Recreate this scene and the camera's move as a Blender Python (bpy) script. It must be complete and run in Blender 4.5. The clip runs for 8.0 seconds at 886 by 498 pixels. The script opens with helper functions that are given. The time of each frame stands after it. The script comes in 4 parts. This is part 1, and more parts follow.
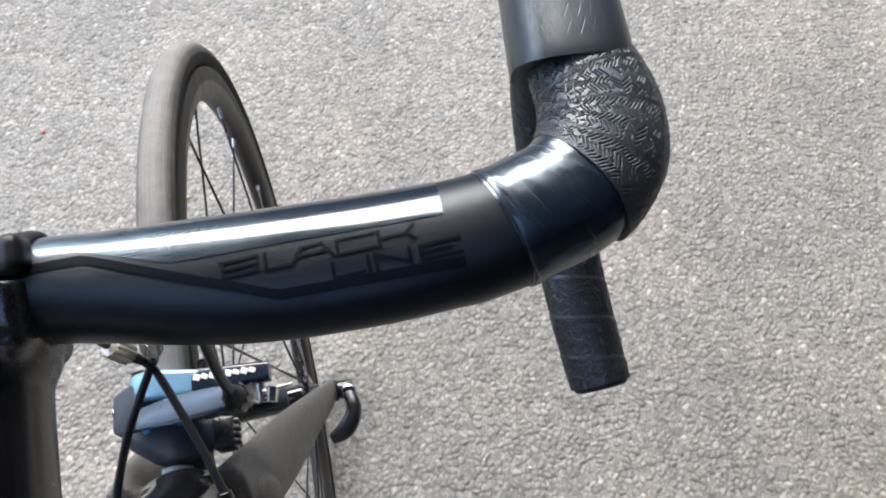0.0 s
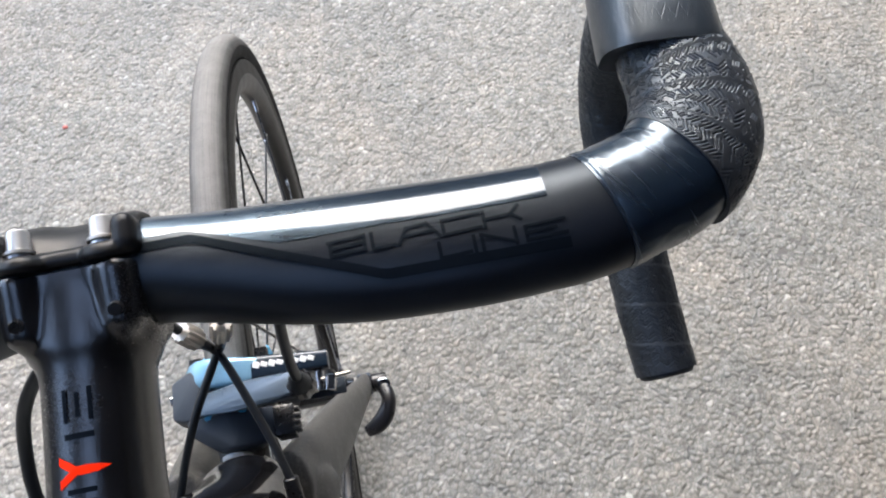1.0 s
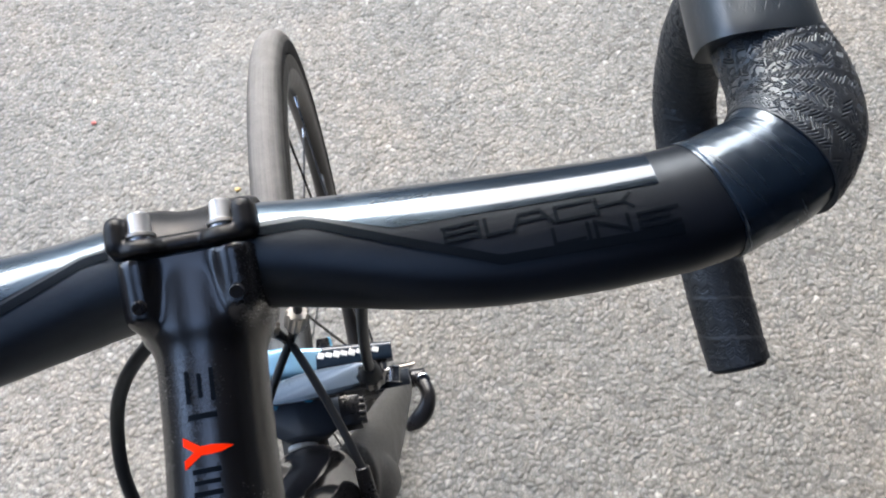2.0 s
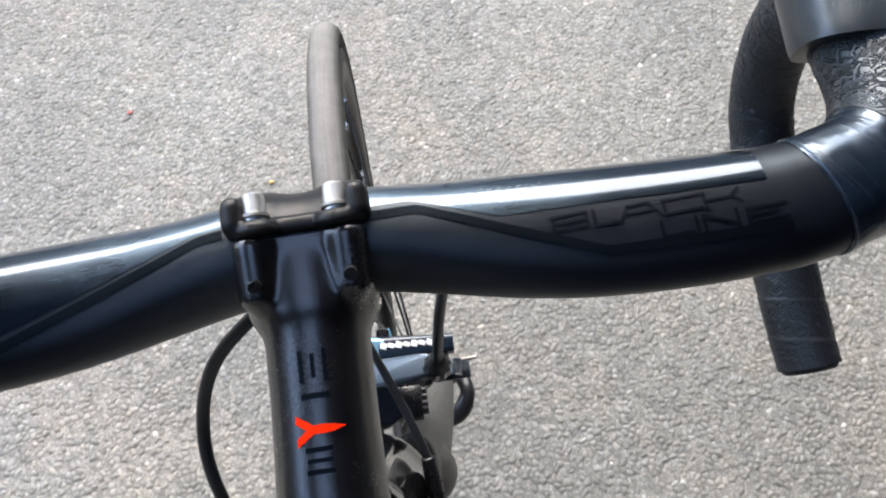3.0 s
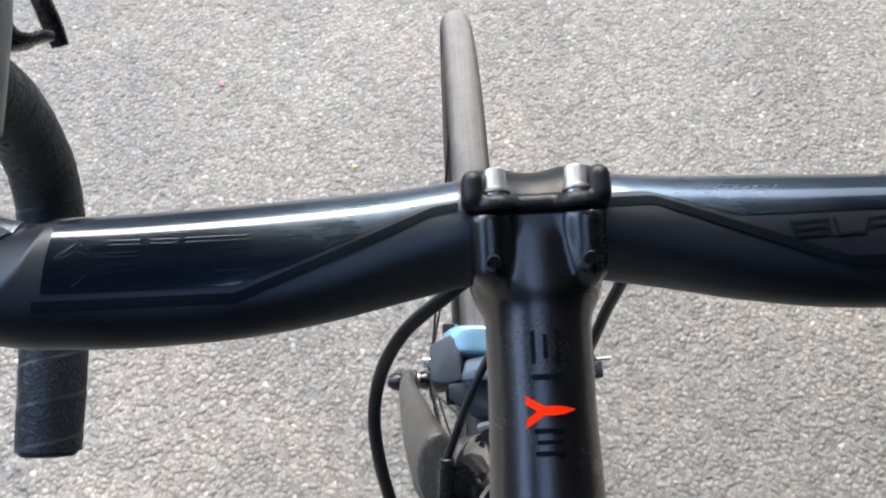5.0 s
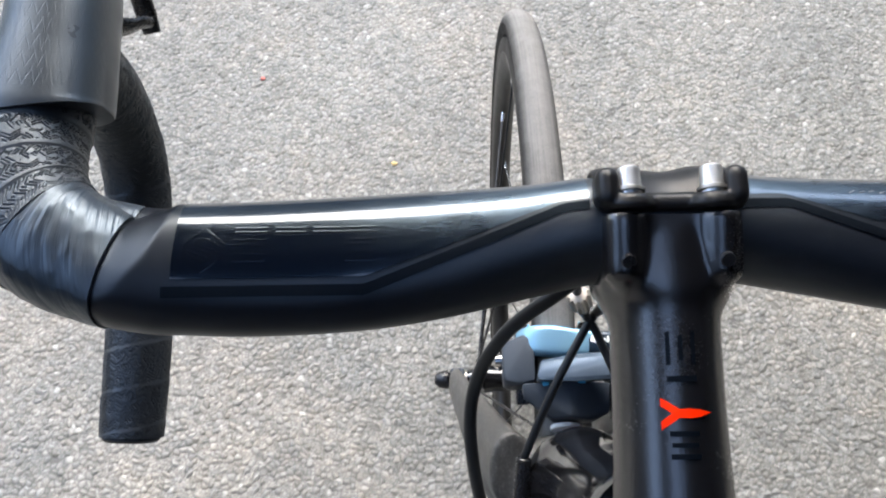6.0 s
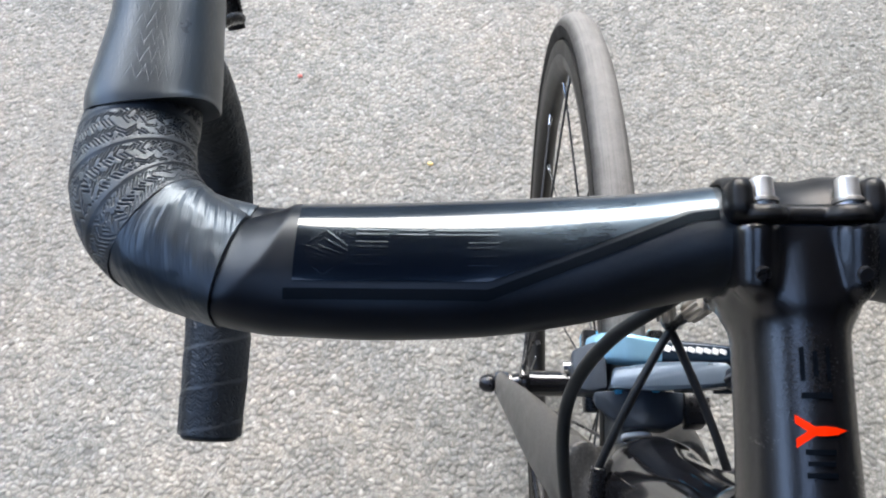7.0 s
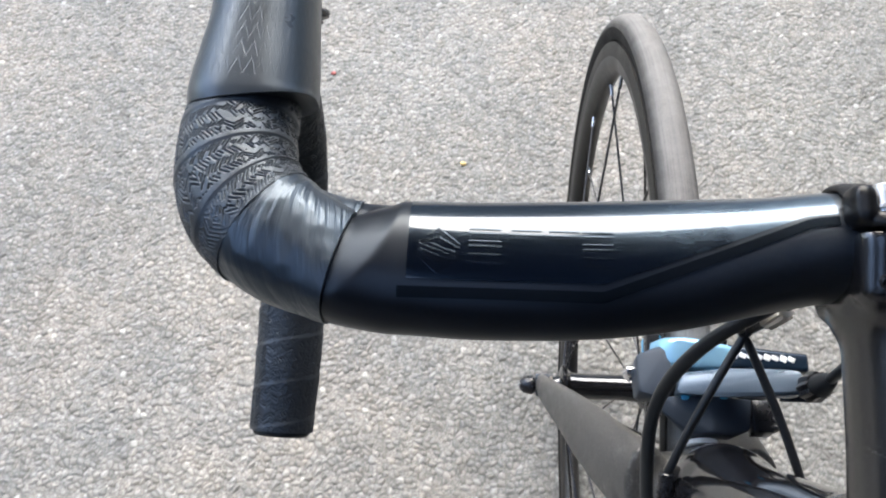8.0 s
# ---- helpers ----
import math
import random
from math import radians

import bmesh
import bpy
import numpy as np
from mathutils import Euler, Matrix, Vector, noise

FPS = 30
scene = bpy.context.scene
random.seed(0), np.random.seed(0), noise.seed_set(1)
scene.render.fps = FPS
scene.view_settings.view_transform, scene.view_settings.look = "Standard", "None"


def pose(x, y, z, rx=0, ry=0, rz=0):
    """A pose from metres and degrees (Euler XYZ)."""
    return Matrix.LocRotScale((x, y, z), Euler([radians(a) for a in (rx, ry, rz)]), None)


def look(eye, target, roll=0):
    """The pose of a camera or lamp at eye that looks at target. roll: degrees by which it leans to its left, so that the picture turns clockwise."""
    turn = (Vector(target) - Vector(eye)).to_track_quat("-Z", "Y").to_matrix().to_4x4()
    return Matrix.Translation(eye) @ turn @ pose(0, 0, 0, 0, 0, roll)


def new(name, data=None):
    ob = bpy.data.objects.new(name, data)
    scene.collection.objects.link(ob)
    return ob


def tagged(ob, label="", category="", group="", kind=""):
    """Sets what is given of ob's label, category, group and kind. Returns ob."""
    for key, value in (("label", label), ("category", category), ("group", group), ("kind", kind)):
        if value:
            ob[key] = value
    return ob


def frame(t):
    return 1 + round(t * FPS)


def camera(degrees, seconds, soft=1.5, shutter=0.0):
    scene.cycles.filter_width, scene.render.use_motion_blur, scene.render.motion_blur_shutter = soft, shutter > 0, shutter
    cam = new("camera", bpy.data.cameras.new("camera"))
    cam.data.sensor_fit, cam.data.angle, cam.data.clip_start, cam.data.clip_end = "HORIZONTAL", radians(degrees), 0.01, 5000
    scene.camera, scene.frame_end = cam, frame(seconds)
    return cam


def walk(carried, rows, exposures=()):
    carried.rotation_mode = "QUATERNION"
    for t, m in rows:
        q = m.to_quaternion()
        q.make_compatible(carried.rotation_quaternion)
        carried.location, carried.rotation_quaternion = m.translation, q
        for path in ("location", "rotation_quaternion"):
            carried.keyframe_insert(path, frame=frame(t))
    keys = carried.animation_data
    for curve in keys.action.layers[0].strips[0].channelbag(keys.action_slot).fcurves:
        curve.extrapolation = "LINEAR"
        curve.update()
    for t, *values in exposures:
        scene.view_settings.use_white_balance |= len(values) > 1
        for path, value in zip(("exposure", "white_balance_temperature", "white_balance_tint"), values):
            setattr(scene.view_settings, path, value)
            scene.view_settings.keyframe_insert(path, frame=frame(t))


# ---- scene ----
cam = camera(56.1, 8.0, soft=2.1)
PATH = [
    (0, (0.123, -0.111, 1.092), (0.263, 0.761, -0.702), -2.7),
    (0.5, (0.106, -0.112, 1.091), (0.245, 0.76, -0.704), -2.7),
    (1, (0.092, -0.111, 1.092), (0.227, 0.762, -0.702), -2.8),
    (1.5, (0.076, -0.11, 1.092), (0.205, 0.765, -0.701), -3.0),
    (3, (0.031, -0.109, 1.093), (0.123, 0.775, -0.698), -3.2),
    (3.5, (0.018, -0.108, 1.092), (0.088, 0.778, -0.699), -3.0),
    (4, (0.004, -0.107, 1.092), (0.051, 0.781, -0.699), -2.8),
    (4.5, (-0.011, -0.107, 1.091), (0.012, 0.784, -0.699), -2.8),
    (6, (-0.06, -0.106, 1.088), (-0.096, 0.788, -0.701), -3.3),
    (6.5, (-0.077, -0.105, 1.086), (-0.129, 0.79, -0.702), -3.5),
    (7, (-0.092, -0.103, 1.086), (-0.16, 0.792, -0.702), -3.7),
    (7.5, (-0.106, -0.102, 1.087), (-0.189, 0.792, -0.7), -3.9),
    (8, (-0.121, -0.103, 1.085), (-0.218, 0.79, -0.701), -4.1),
]
walk(cam, [(t, look(eye, target, roll)) for t, eye, target, roll in PATH], exposures=[(0.0, 2.87, 6680, 10), (4.5, 2.88, 6700, 10), (6.0, 2.90, 6640, 9), (8.0, 2.91, 6640, 9)])

# ---- light ----
SUN_AZ, SUN_EL = 9.0, 40.0          # degrees: azimuth to the left of straight ahead, height
world = bpy.data.worlds.new("world")
scene.world = world
world.use_nodes = True
wn, wl = world.node_tree.nodes, world.node_tree.links
sky = wn.new("ShaderNodeTexSky")
sky.sky_type, sky.sun_disc = "NISHITA", False
sky.sun_elevation, sky.sun_rotation = radians(SUN_EL), radians(-SUN_AZ)
sky.dust_density, sky.air_density = 2.0, 1.0
wn["Background"].inputs["Strength"].default_value = 0.13
wl.new(sky.outputs[0], wn["Background"].inputs["Color"])
sun = new("sun", bpy.data.lights.new("sun", "SUN"))
sun.data.energy, sun.data.angle, sun.data.color = 1.35, radians(60), (1.0, 0.99, 0.98)
sun.matrix_world = look((-math.sin(radians(SUN_AZ)) * 4, math.cos(radians(SUN_AZ)) * 4, 4 * math.tan(radians(SUN_EL))), (0, 0, 0))


# ---- materials ----
def material(name, base, rough, metal=0.0, coat=0.0, spec=0.5):
    """A material and the tools to add to its nodes."""
    m = bpy.data.materials.new(name)
    m.use_nodes = True
    p = m.node_tree.nodes["Principled BSDF"]
    p.inputs["Base Color"].default_value = (*base, 1)
    p.inputs["Roughness"].default_value = rough
    p.inputs["Metallic"].default_value = metal
    p.inputs["Coat Weight"].default_value = coat
    p.inputs["Coat Roughness"].default_value = 0.08
    p.inputs["Specular IOR Level"].default_value = spec
    return m


def node(m, kind, links=(), **values):
    """A node in m; values set its sockets (or properties), links join its sockets to outputs."""
    n = m.node_tree.nodes.new(kind)
    if "operation" in values:
        n.operation = values["operation"]
    if "data_type" in values:
        n.data_type = values["data_type"]
    if "blend_type" in values:
        n.blend_type = values["blend_type"]
    if "attribute_name" in values:
        n.attribute_name = values["attribute_name"]
    for k, v in values.items():
        if k.startswith("i_"):
            n.inputs[int(k[2:])].default_value = v
    for k, v in links:
        m.node_tree.links.new(v, n.inputs[k])
    return n


def bsdf(m):
    return m.node_tree.nodes["Principled BSDF"]


def plug(m, out, socket):
    m.node_tree.links.new(out, bsdf(m).inputs[socket])


def coords(m, which="Object", scale=(1, 1, 1), turn=0.0):
    tc = m.node_tree.nodes.new("ShaderNodeTexCoord")
    out = tc.outputs[which]
    if turn:
        out = node(m, "ShaderNodeMapping", [(0, out)], i_2=(0, 0, radians(turn))).outputs[0]
    mp = node(m, "ShaderNodeMapping", [(0, out)], i_3=scale)
    return mp.outputs[0]


def noise_tex(m, vec, scale, detail=3.0, rough=0.55):
    n = node(m, "ShaderNodeTexNoise", [("Vector", vec)])
    n.inputs["Scale"].default_value, n.inputs["Detail"].default_value, n.inputs["Roughness"].default_value = scale, detail, rough
    return n.outputs["Fac"]


def ramp(m, fac, stops):
    r = node(m, "ShaderNodeValToRGB", [(0, fac)])
    els = r.color_ramp.elements
    while len(els) < len(stops):
        els.new(0.5)
    for e, (pos, col) in zip(els, stops):
        e.position, e.color = pos, (*col, 1)
    return r.outputs[0]


def span(m, fac, lo, hi, to_lo, to_hi):
    n = node(m, "ShaderNodeMapRange", [(0, fac)], i_1=lo, i_2=hi, i_3=to_lo, i_4=to_hi)
    return n.outputs[0]


def calc(m, op, a, b=None):
    n = node(m, "ShaderNodeMath", operation=op)
    for k, v in ((0, a), (1, b)):
        if v is None:
            continue
        if isinstance(v, (int, float)):
            n.inputs[k].default_value = v
        else:
            m.node_tree.links.new(v, n.inputs[k])
    return n.outputs[0]


def bump(m, height, strength=0.3, dist=0.001, after=None):
    b = node(m, "ShaderNodeBump", [("Height", height)])
    b.inputs["Strength"].default_value, b.inputs["Distance"].default_value = strength, dist
    if after:
        m.node_tree.links.new(after, b.inputs["Normal"])
    plug(m, b.outputs[0], "Normal")
    return b.outputs[0]


def worn(name, base, rough, metal=0.0, coat=0.0, grain=400.0, relief=0.12, vary=0.25, spec=0.5, dust=0.0):
    """A coated or moulded surface: tone and gloss vary at two scales, with fine grain."""
    m = material(name, base, rough, metal, coat, spec)
    v = coords(m)
    big, fine = noise_tex(m, v, 28.0, 4), noise_tex(m, v, grain, 3)
    lo, hi = [tuple(c * k for c in base) for k in (1 - vary, 1 + vary)]
    tone = ramp(m, big, [(0.3, lo), (0.7, hi)])
    if dust:
        vo = node(m, "ShaderNodeTexVoronoi", [("Vector", v)])
        vo.inputs["Scale"].default_value = 330.0
        pick = calc(m, "GREATER_THAN", node(m, "ShaderNodeSeparateColor", [(0, vo.outputs["Color"])]).outputs[0], 1 - dust)
        dot = calc(m, "MULTIPLY", pick, calc(m, "LESS_THAN", vo.outputs["Distance"], 0.075))
        mx = node(m, "ShaderNodeMix", data_type="RGBA")
        m.node_tree.links.new(dot, mx.inputs["Factor"])
        m.node_tree.links.new(tone, mx.inputs["A"])
        mx.inputs["B"].default_value = (0.32, 0.31, 0.29, 1)
        tone = mx.outputs["Result"]
    plug(m, tone, "Base Color")
    both = calc(m, "ADD", calc(m, "MULTIPLY", big, 0.6), calc(m, "MULTIPLY", fine, 0.4))
    plug(m, span(m, both, 0.3, 0.7, rough * 0.8, min(1, rough * 1.25)), "Roughness")
    bump(m, fine, relief, 0.0004)
    return m


SATIN = worn("satin_charcoal_paint", (0.0048, 0.0061, 0.0096), 0.34, grain=900, relief=0.05, dust=0.02, spec=0.33)
_x = calc(SATIN, "ABSOLUTE", node(SATIN, "ShaderNodeSeparateXYZ", [(0, coords(SATIN))]).outputs[0])
_rub = calc(SATIN, "MULTIPLY", span(SATIN, _x, 0.022, 0.085, 1.0, 0.0), span(SATIN, noise_tex(SATIN, coords(SATIN, "Object", (60.0, 160.0, 160.0)), 1.0, 4, 0.6), 0.3, 0.7, 0.6, 1.0))
plug(SATIN, calc(SATIN, "ADD", span(SATIN, noise_tex(SATIN, coords(SATIN), 90.0, 4), 0.3, 0.7, 0.31, 0.37), calc(SATIN, "MULTIPLY", _rub, 0.12)), "Roughness")
plug(SATIN, calc(SATIN, "ADD", calc(SATIN, "MULTIPLY", _rub, 0.55), 0.33), "Specular IOR Level")
GLOSS = worn("gloss_black_lacquer", (0.0010, 0.0022, 0.0055), 0.10, coat=0.7, grain=60, relief=0.01, vary=0.1, dust=0.008)
_st = noise_tex(GLOSS, coords(GLOSS, "Object", (35.0, 420.0, 200.0)), 1.0, 5, 0.65)
_x = calc(GLOSS, "ABSOLUTE", node(GLOSS, "ShaderNodeSeparateXYZ", [(0, coords(GLOSS))]).outputs[0])
_scuff = calc(GLOSS, "MULTIPLY", span(GLOSS, _x, 0.024, 0.095, 1.0, 0.0), span(GLOSS, noise_tex(GLOSS, coords(GLOSS, "Object", (60.0, 160.0, 160.0)), 1.0, 4, 0.6), 0.3, 0.7, 0.45, 1.0))
plug(GLOSS, calc(GLOSS, "ADD", span(GLOSS, _st, 0.40, 0.72, 0.17, 0.24), calc(GLOSS, "MULTIPLY", _scuff, 0.22)), "Roughness")
plug(GLOSS, calc(GLOSS, "ADD", calc(GLOSS, "MULTIPLY", _scuff, 1.7), 0.28), "Specular IOR Level")
bsdf(GLOSS).inputs["Coat Roughness"].default_value = 0.05
bsdf(GLOSS).inputs["Specular Tint"].default_value = (0.55, 0.78, 1.0, 1)
DECAL = worn("black_print", (0.0016, 0.0024, 0.0042), 0.45, grain=500, relief=0.03, spec=0.10)
bsdf(DECAL).inputs["Specular Tint"].default_value = (0.55, 0.78, 1.0, 1)
CLEAR = worn("raised_clear_print", (0.002, 0.003, 0.006), 0.16, grain=500, relief=0.05, spec=0.4)
bsdf(CLEAR).inputs["Specular Tint"].default_value = (0.6, 0.8, 1.0, 1)
STEM = worn("bead_blasted_black_alloy", (0.004, 0.004, 0.005), 0.24, grain=1500, relief=0.22, dust=0.015, spec=0.8)
FACE = worn("satin_black_faceplate", (0.004, 0.004, 0.005), 0.42, grain=1500, relief=0.15, spec=0.4)
STEEL = worn("brushed_steel", (0.50, 0.47, 0.43), 0.42, metal=1.0, grain=700, relief=0.08)
BRIGHT = worn("bright_steel", (0.86, 0.85, 0.83), 0.42, metal=1.0, grain=600, relief=0.05, vary=0.08)
CHROME = worn("polished_alloy", (0.72, 0.72, 0.73), 0.14, metal=1.0, grain=300, relief=0.03, vary=0.08)
ORANGE = worn("orange_enamel", (1.0, 0.026, 0.001), 0.4, grain=600, relief=0.05, vary=0.06, spec=0.08)
RUBBER = worn("black_rubber", (0.013, 0.013, 0.014), 0.55, grain=900, relief=0.2)
HOUSING = worn("black_cable_housing", (0.012, 0.012, 0.013), 0.38, grain=700, relief=0.06)
FRAME = worn("gloss_black_frame_paint", (0.008, 0.008, 0.009), 0.05, coat=0.5, grain=90, relief=0.02, vary=0.15)
FORK = material("dusty_carbon_fork", (0.04, 0.037, 0.033), 0.45)
_v = coords(FORK)
_a = noise_tex(FORK, coords(FORK, "Object", (420.0, 90.0, 40.0)), 1.0, 5, 0.65)
_b = calc(FORK, "ADD", calc(FORK, "MULTIPLY", _a, 0.6), calc(FORK, "MULTIPLY", noise_tex(FORK, _v, 700.0, 3), 0.4))
plug(FORK, ramp(FORK, _b, [(0.32, (0.026, 0.0255, 0.0245)), (0.52, (0.058, 0.057, 0.054)), (0.70, (0.130, 0.127, 0.121))]), "Base Color")
plug(FORK, span(FORK, _a, 0.3, 0.7, 0.36, 0.55), "Roughness")
bump(FORK, _b, 0.12, 0.0006)
GREY = worn("grey_anodised_alloy", (0.075, 0.104, 0.140), 0.30, metal=0.35, grain=900, relief=0.06, vary=0.12)
DARKGREY = worn("dark_grey_alloy", (0.044, 0.055, 0.071), 0.48, metal=0.05, spec=0.22, grain=900, relief=0.06, vary=0.12)
NAVY = worn("dark_blue_anodised_alloy", (0.010, 0.020, 0.036), 0.22, metal=0.2, grain=500, relief=0.03, vary=0.12)
# polished alloy; the light blue stands in for the sky it mirrors
BLUE = worn("blue_alloy_with_sky_sheen", (0.22, 0.42, 0.58), 0.22, metal=0.4, grain=400, relief=0.03, vary=0.12)
SKYBLUE = worn("light_blue_plastic", (0.07, 0.42, 0.72), 0.35, grain=500, relief=0.05, vary=0.12)
WHITE = worn("white_print", (0.75, 0.77, 0.78), 0.4, grain=500, relief=0.03, vary=0.05)
SILVER = worn("worn_silver_print", (0.30, 0.30, 0.30), 0.4, metal=0.5, grain=500, relief=0.03, vary=0.3)
PALE = worn("bright_dull_alloy", (0.80, 0.80, 0.80), 0.5, metal=0.0, grain=500, relief=0.03, vary=0.05)
BLACK = worn("black_alloy", (0.012, 0.012, 0.014), 0.28, grain=500, relief=0.05)

# tyre: dusty black rubber, paler on the tread where light is painted in
TYRE = material("dusty_tyre_rubber", (0.05, 0.048, 0.045), 0.72)
_v = coords(TYRE)
_st = noise_tex(TYRE, coords(TYRE, "Object", (1500.0, 14.0, 14.0)), 1.0, 3, 0.6)
_n = noise_tex(TYRE, _v, 55.0, 6, 0.7)
_f = noise_tex(TYRE, _v, 900.0, 3)
_off = calc(TYRE, "ABSOLUTE", calc(TYRE, "SUBTRACT", node(TYRE, "ShaderNodeSeparateXYZ", [(0, _v)]).outputs[0], -0.007))
# lit crown and shaded edges, put into the colour by distance from the middle
_crown_light = span(TYRE, _off, 0.0075, 0.0115, 0.16, -0.18)
_mix = calc(TYRE, "ADD", calc(TYRE, "ADD", calc(TYRE, "MULTIPLY", _n, 0.4), calc(TYRE, "MULTIPLY", _f, 0.2)), calc(TYRE, "MULTIPLY", _st, 0.4))
_mix = calc(TYRE, "ADD", _mix, _crown_light)
plug(TYRE, ramp(TYRE, _mix, [(0.26, (0.024, 0.023, 0.022)), (0.50, (0.098, 0.096, 0.092)), (0.76, (0.19, 0.187, 0.180))]), "Base Color")
bump(TYRE, calc(TYRE, "ADD", _f, _st), 0.25, 0.0004)
SIDEWALL = worn("tyre_sidewall", (0.008, 0.0075, 0.007), 0.75, grain=700, relief=0.12, spec=0.2)
RIM = worn("black_rim", (0.010, 0.009, 0.008), 0.42, grain=400, relief=0.06, vary=0.3)
TRACK = worn("worn_brake_track", (0.026, 0.024, 0.021), 0.6, grain=500, relief=0.1, vary=0.3, spec=0.3)

# bar tape: soft rubbery skin; its grooves are cut into the mesh
TAPE = worn("embossed_bar_tape", (0.022, 0.024, 0.028), 0.42, grain=1800, relief=0.12, vary=0.2, spec=0.7)

# finishing tape: stretched vinyl with creases across the wrap
VINYL = material("stretched_vinyl_tape", (0.005, 0.010, 0.018), 0.3, spec=1.0)
_uv = coords(VINYL, "UV", (420.0, 22.0, 1.0), 14.0)
_uv2 = coords(VINYL, "UV", (170.0, 14.0, 1.0), 24.0)
_c = noise_tex(VINYL, _uv, 1.0, 4, 0.6)
_c2 = noise_tex(VINYL, _uv2, 1.0, 2, 0.5)
plug(VINYL, span(VINYL, _c, 0.3, 0.7, 0.20, 0.30), "Roughness")
bump(VINYL, calc(VINYL, "ADD", calc(VINYL, "MULTIPLY", _c, 0.35), _c2), 0.22, 0.0016)

# the same tape pulled tight over the other bend: duller, in long slanting creases
PULLED = material("creased_vinyl_tape", (0.011, 0.015, 0.022), 0.45, spec=1.0)
_c = noise_tex(PULLED, coords(PULLED, "UV", (300.0, 9.0, 1.0), 20.0), 1.0, 4, 0.6)
_c2 = noise_tex(PULLED, coords(PULLED, "UV", (120.0, 7.0, 1.0), 27.0), 1.0, 2, 0.5)
plug(PULLED, span(PULLED, _c, 0.3, 0.7, 0.30, 0.44), "Roughness")
bump(PULLED, calc(PULLED, "ADD", calc(PULLED, "MULTIPLY", _c, 0.4), _c2), 0.8, 0.0024)

# hood rubber: shallow zigzag relief
HOOD = material("moulded_hood_rubber", (0.020, 0.025, 0.031), 0.34, spec=0.65)
_uv = coords(HOOD, "UV")
_sep = node(HOOD, "ShaderNodeSeparateXYZ", [(0, _uv)])
_zig = calc(HOOD, "MULTIPLY", calc(HOOD, "PINGPONG", calc(HOOD, "MULTIPLY", _sep.outputs[1], 400.0), 0.5), 1.7)
_row = calc(HOOD, "FRACT", calc(HOOD, "ADD", calc(HOOD, "MULTIPLY", _sep.outputs[0], 165.0), _zig))
_ln = span(HOOD, calc(HOOD, "PINGPONG", _row, 0.5), 0.0, 0.12, 1.0, 0.0)
_on = calc(HOOD, "MULTIPLY", calc(HOOD, "GREATER_THAN", _sep.outputs[1], 0.003), calc(HOOD, "LESS_THAN", _sep.outputs[1], 0.0535))
_on = calc(HOOD, "MULTIPLY", _on, calc(HOOD, "GREATER_THAN", _sep.outputs[0], 0.006))
bump(HOOD, calc(HOOD, "ADD", calc(HOOD, "MULTIPLY", calc(HOOD, "MULTIPLY", _ln, _on), -1.0), calc(HOOD, "MULTIPLY", noise_tex(HOOD, _uv, 1500.0, 2), 0.1)), 0.17, 0.0006)
plug(HOOD, span(HOOD, noise_tex(HOOD, _uv, 90.0, 4), 0.3, 0.7, 0.27, 0.38), "Roughness")

# asphalt: the stone tone comes with the mesh, stains and dust on top
ASPHALT = material("worn_asphalt", (0.2, 0.19, 0.18), 0.75)
_v = coords(ASPHALT)
_at = node(ASPHALT, "ShaderNodeAttribute", attribute_name="stone")
_big = noise_tex(ASPHALT, _v, 4.5, 6, 0.65)
_stain = ramp(ASPHALT, _big, [(0.34, (0.86, 0.87, 0.88)), (0.5, (1.0, 1.0, 1.0)), (0.64, (1.13, 1.13, 1.12))])
_warm = ramp(ASPHALT, noise_tex(ASPHALT, _v, 2.2, 5, 0.7), [(0.46, (0.995, 1.0, 1.005)), (0.62, (1.045, 1.0, 0.965))])
_grit = ramp(ASPHALT, noise_tex(ASPHALT, _v, 1100.0, 3, 0.7), [(0.3, (0.85, 0.85, 0.85)), (0.7, (1.12, 1.12, 1.12))])
_mott = ramp(ASPHALT, noise_tex(ASPHALT, _v, 42.0, 4, 0.65), [(0.32, (0.90, 0.90, 0.90)), (0.68, (1.10, 1.10, 1.10))])
_col = _at.outputs["Color"]
for _k in (_stain, _warm, _grit, _mott):
    _mx = node(ASPHALT, "ShaderNodeMix", data_type="RGBA", blend_type="MULTIPLY")
    _mx.inputs["Factor"].default_value = 1.0
    ASPHALT.node_tree.links.new(_col, _mx.inputs["A"])
    ASPHALT.node_tree.links.new(_k, _mx.inputs["B"])
    _col = _mx.outputs["Result"]
plug(ASPHALT, _col, "Base Color")
plug(ASPHALT, span(ASPHALT, noise_tex(ASPHALT, _v, 300.0, 3), 0.3, 0.7, 0.62, 0.92), "Roughness")
bump(ASPHALT, noise_tex(ASPHALT, _v, 1300.0, 3, 0.7), 0.35, 0.0006)


for _m in (SATIN, TAPE, VINYL, HOOD, RUBBER, HOUSING):
    bsdf(_m).inputs["Specular Tint"].default_value = (0.78, 0.90, 1.0, 1)

bsdf(STEM).inputs["IOR"].default_value = 1.60
for _m in (VINYL, PULLED):
    bsdf(_m).inputs["Specular Tint"].default_value = (0.72, 0.87, 1.0, 1)

# for the unseen slabs and walls added to block light
SHADE_TOP = worn("blue_grey_shade_slab", (0.015, 0.027, 0.050), 0.7, grain=120, relief=0.1, vary=0.12)
SHADE_WALL = worn("grey_shade_wall", (0.11, 0.11, 0.115), 0.85, grain=80, relief=0.2, vary=0.2)
SHADE_PALE = worn("pale_shade_wall", (0.42, 0.41, 0.39), 0.85, grain=80, relief=0.2, vary=0.15)

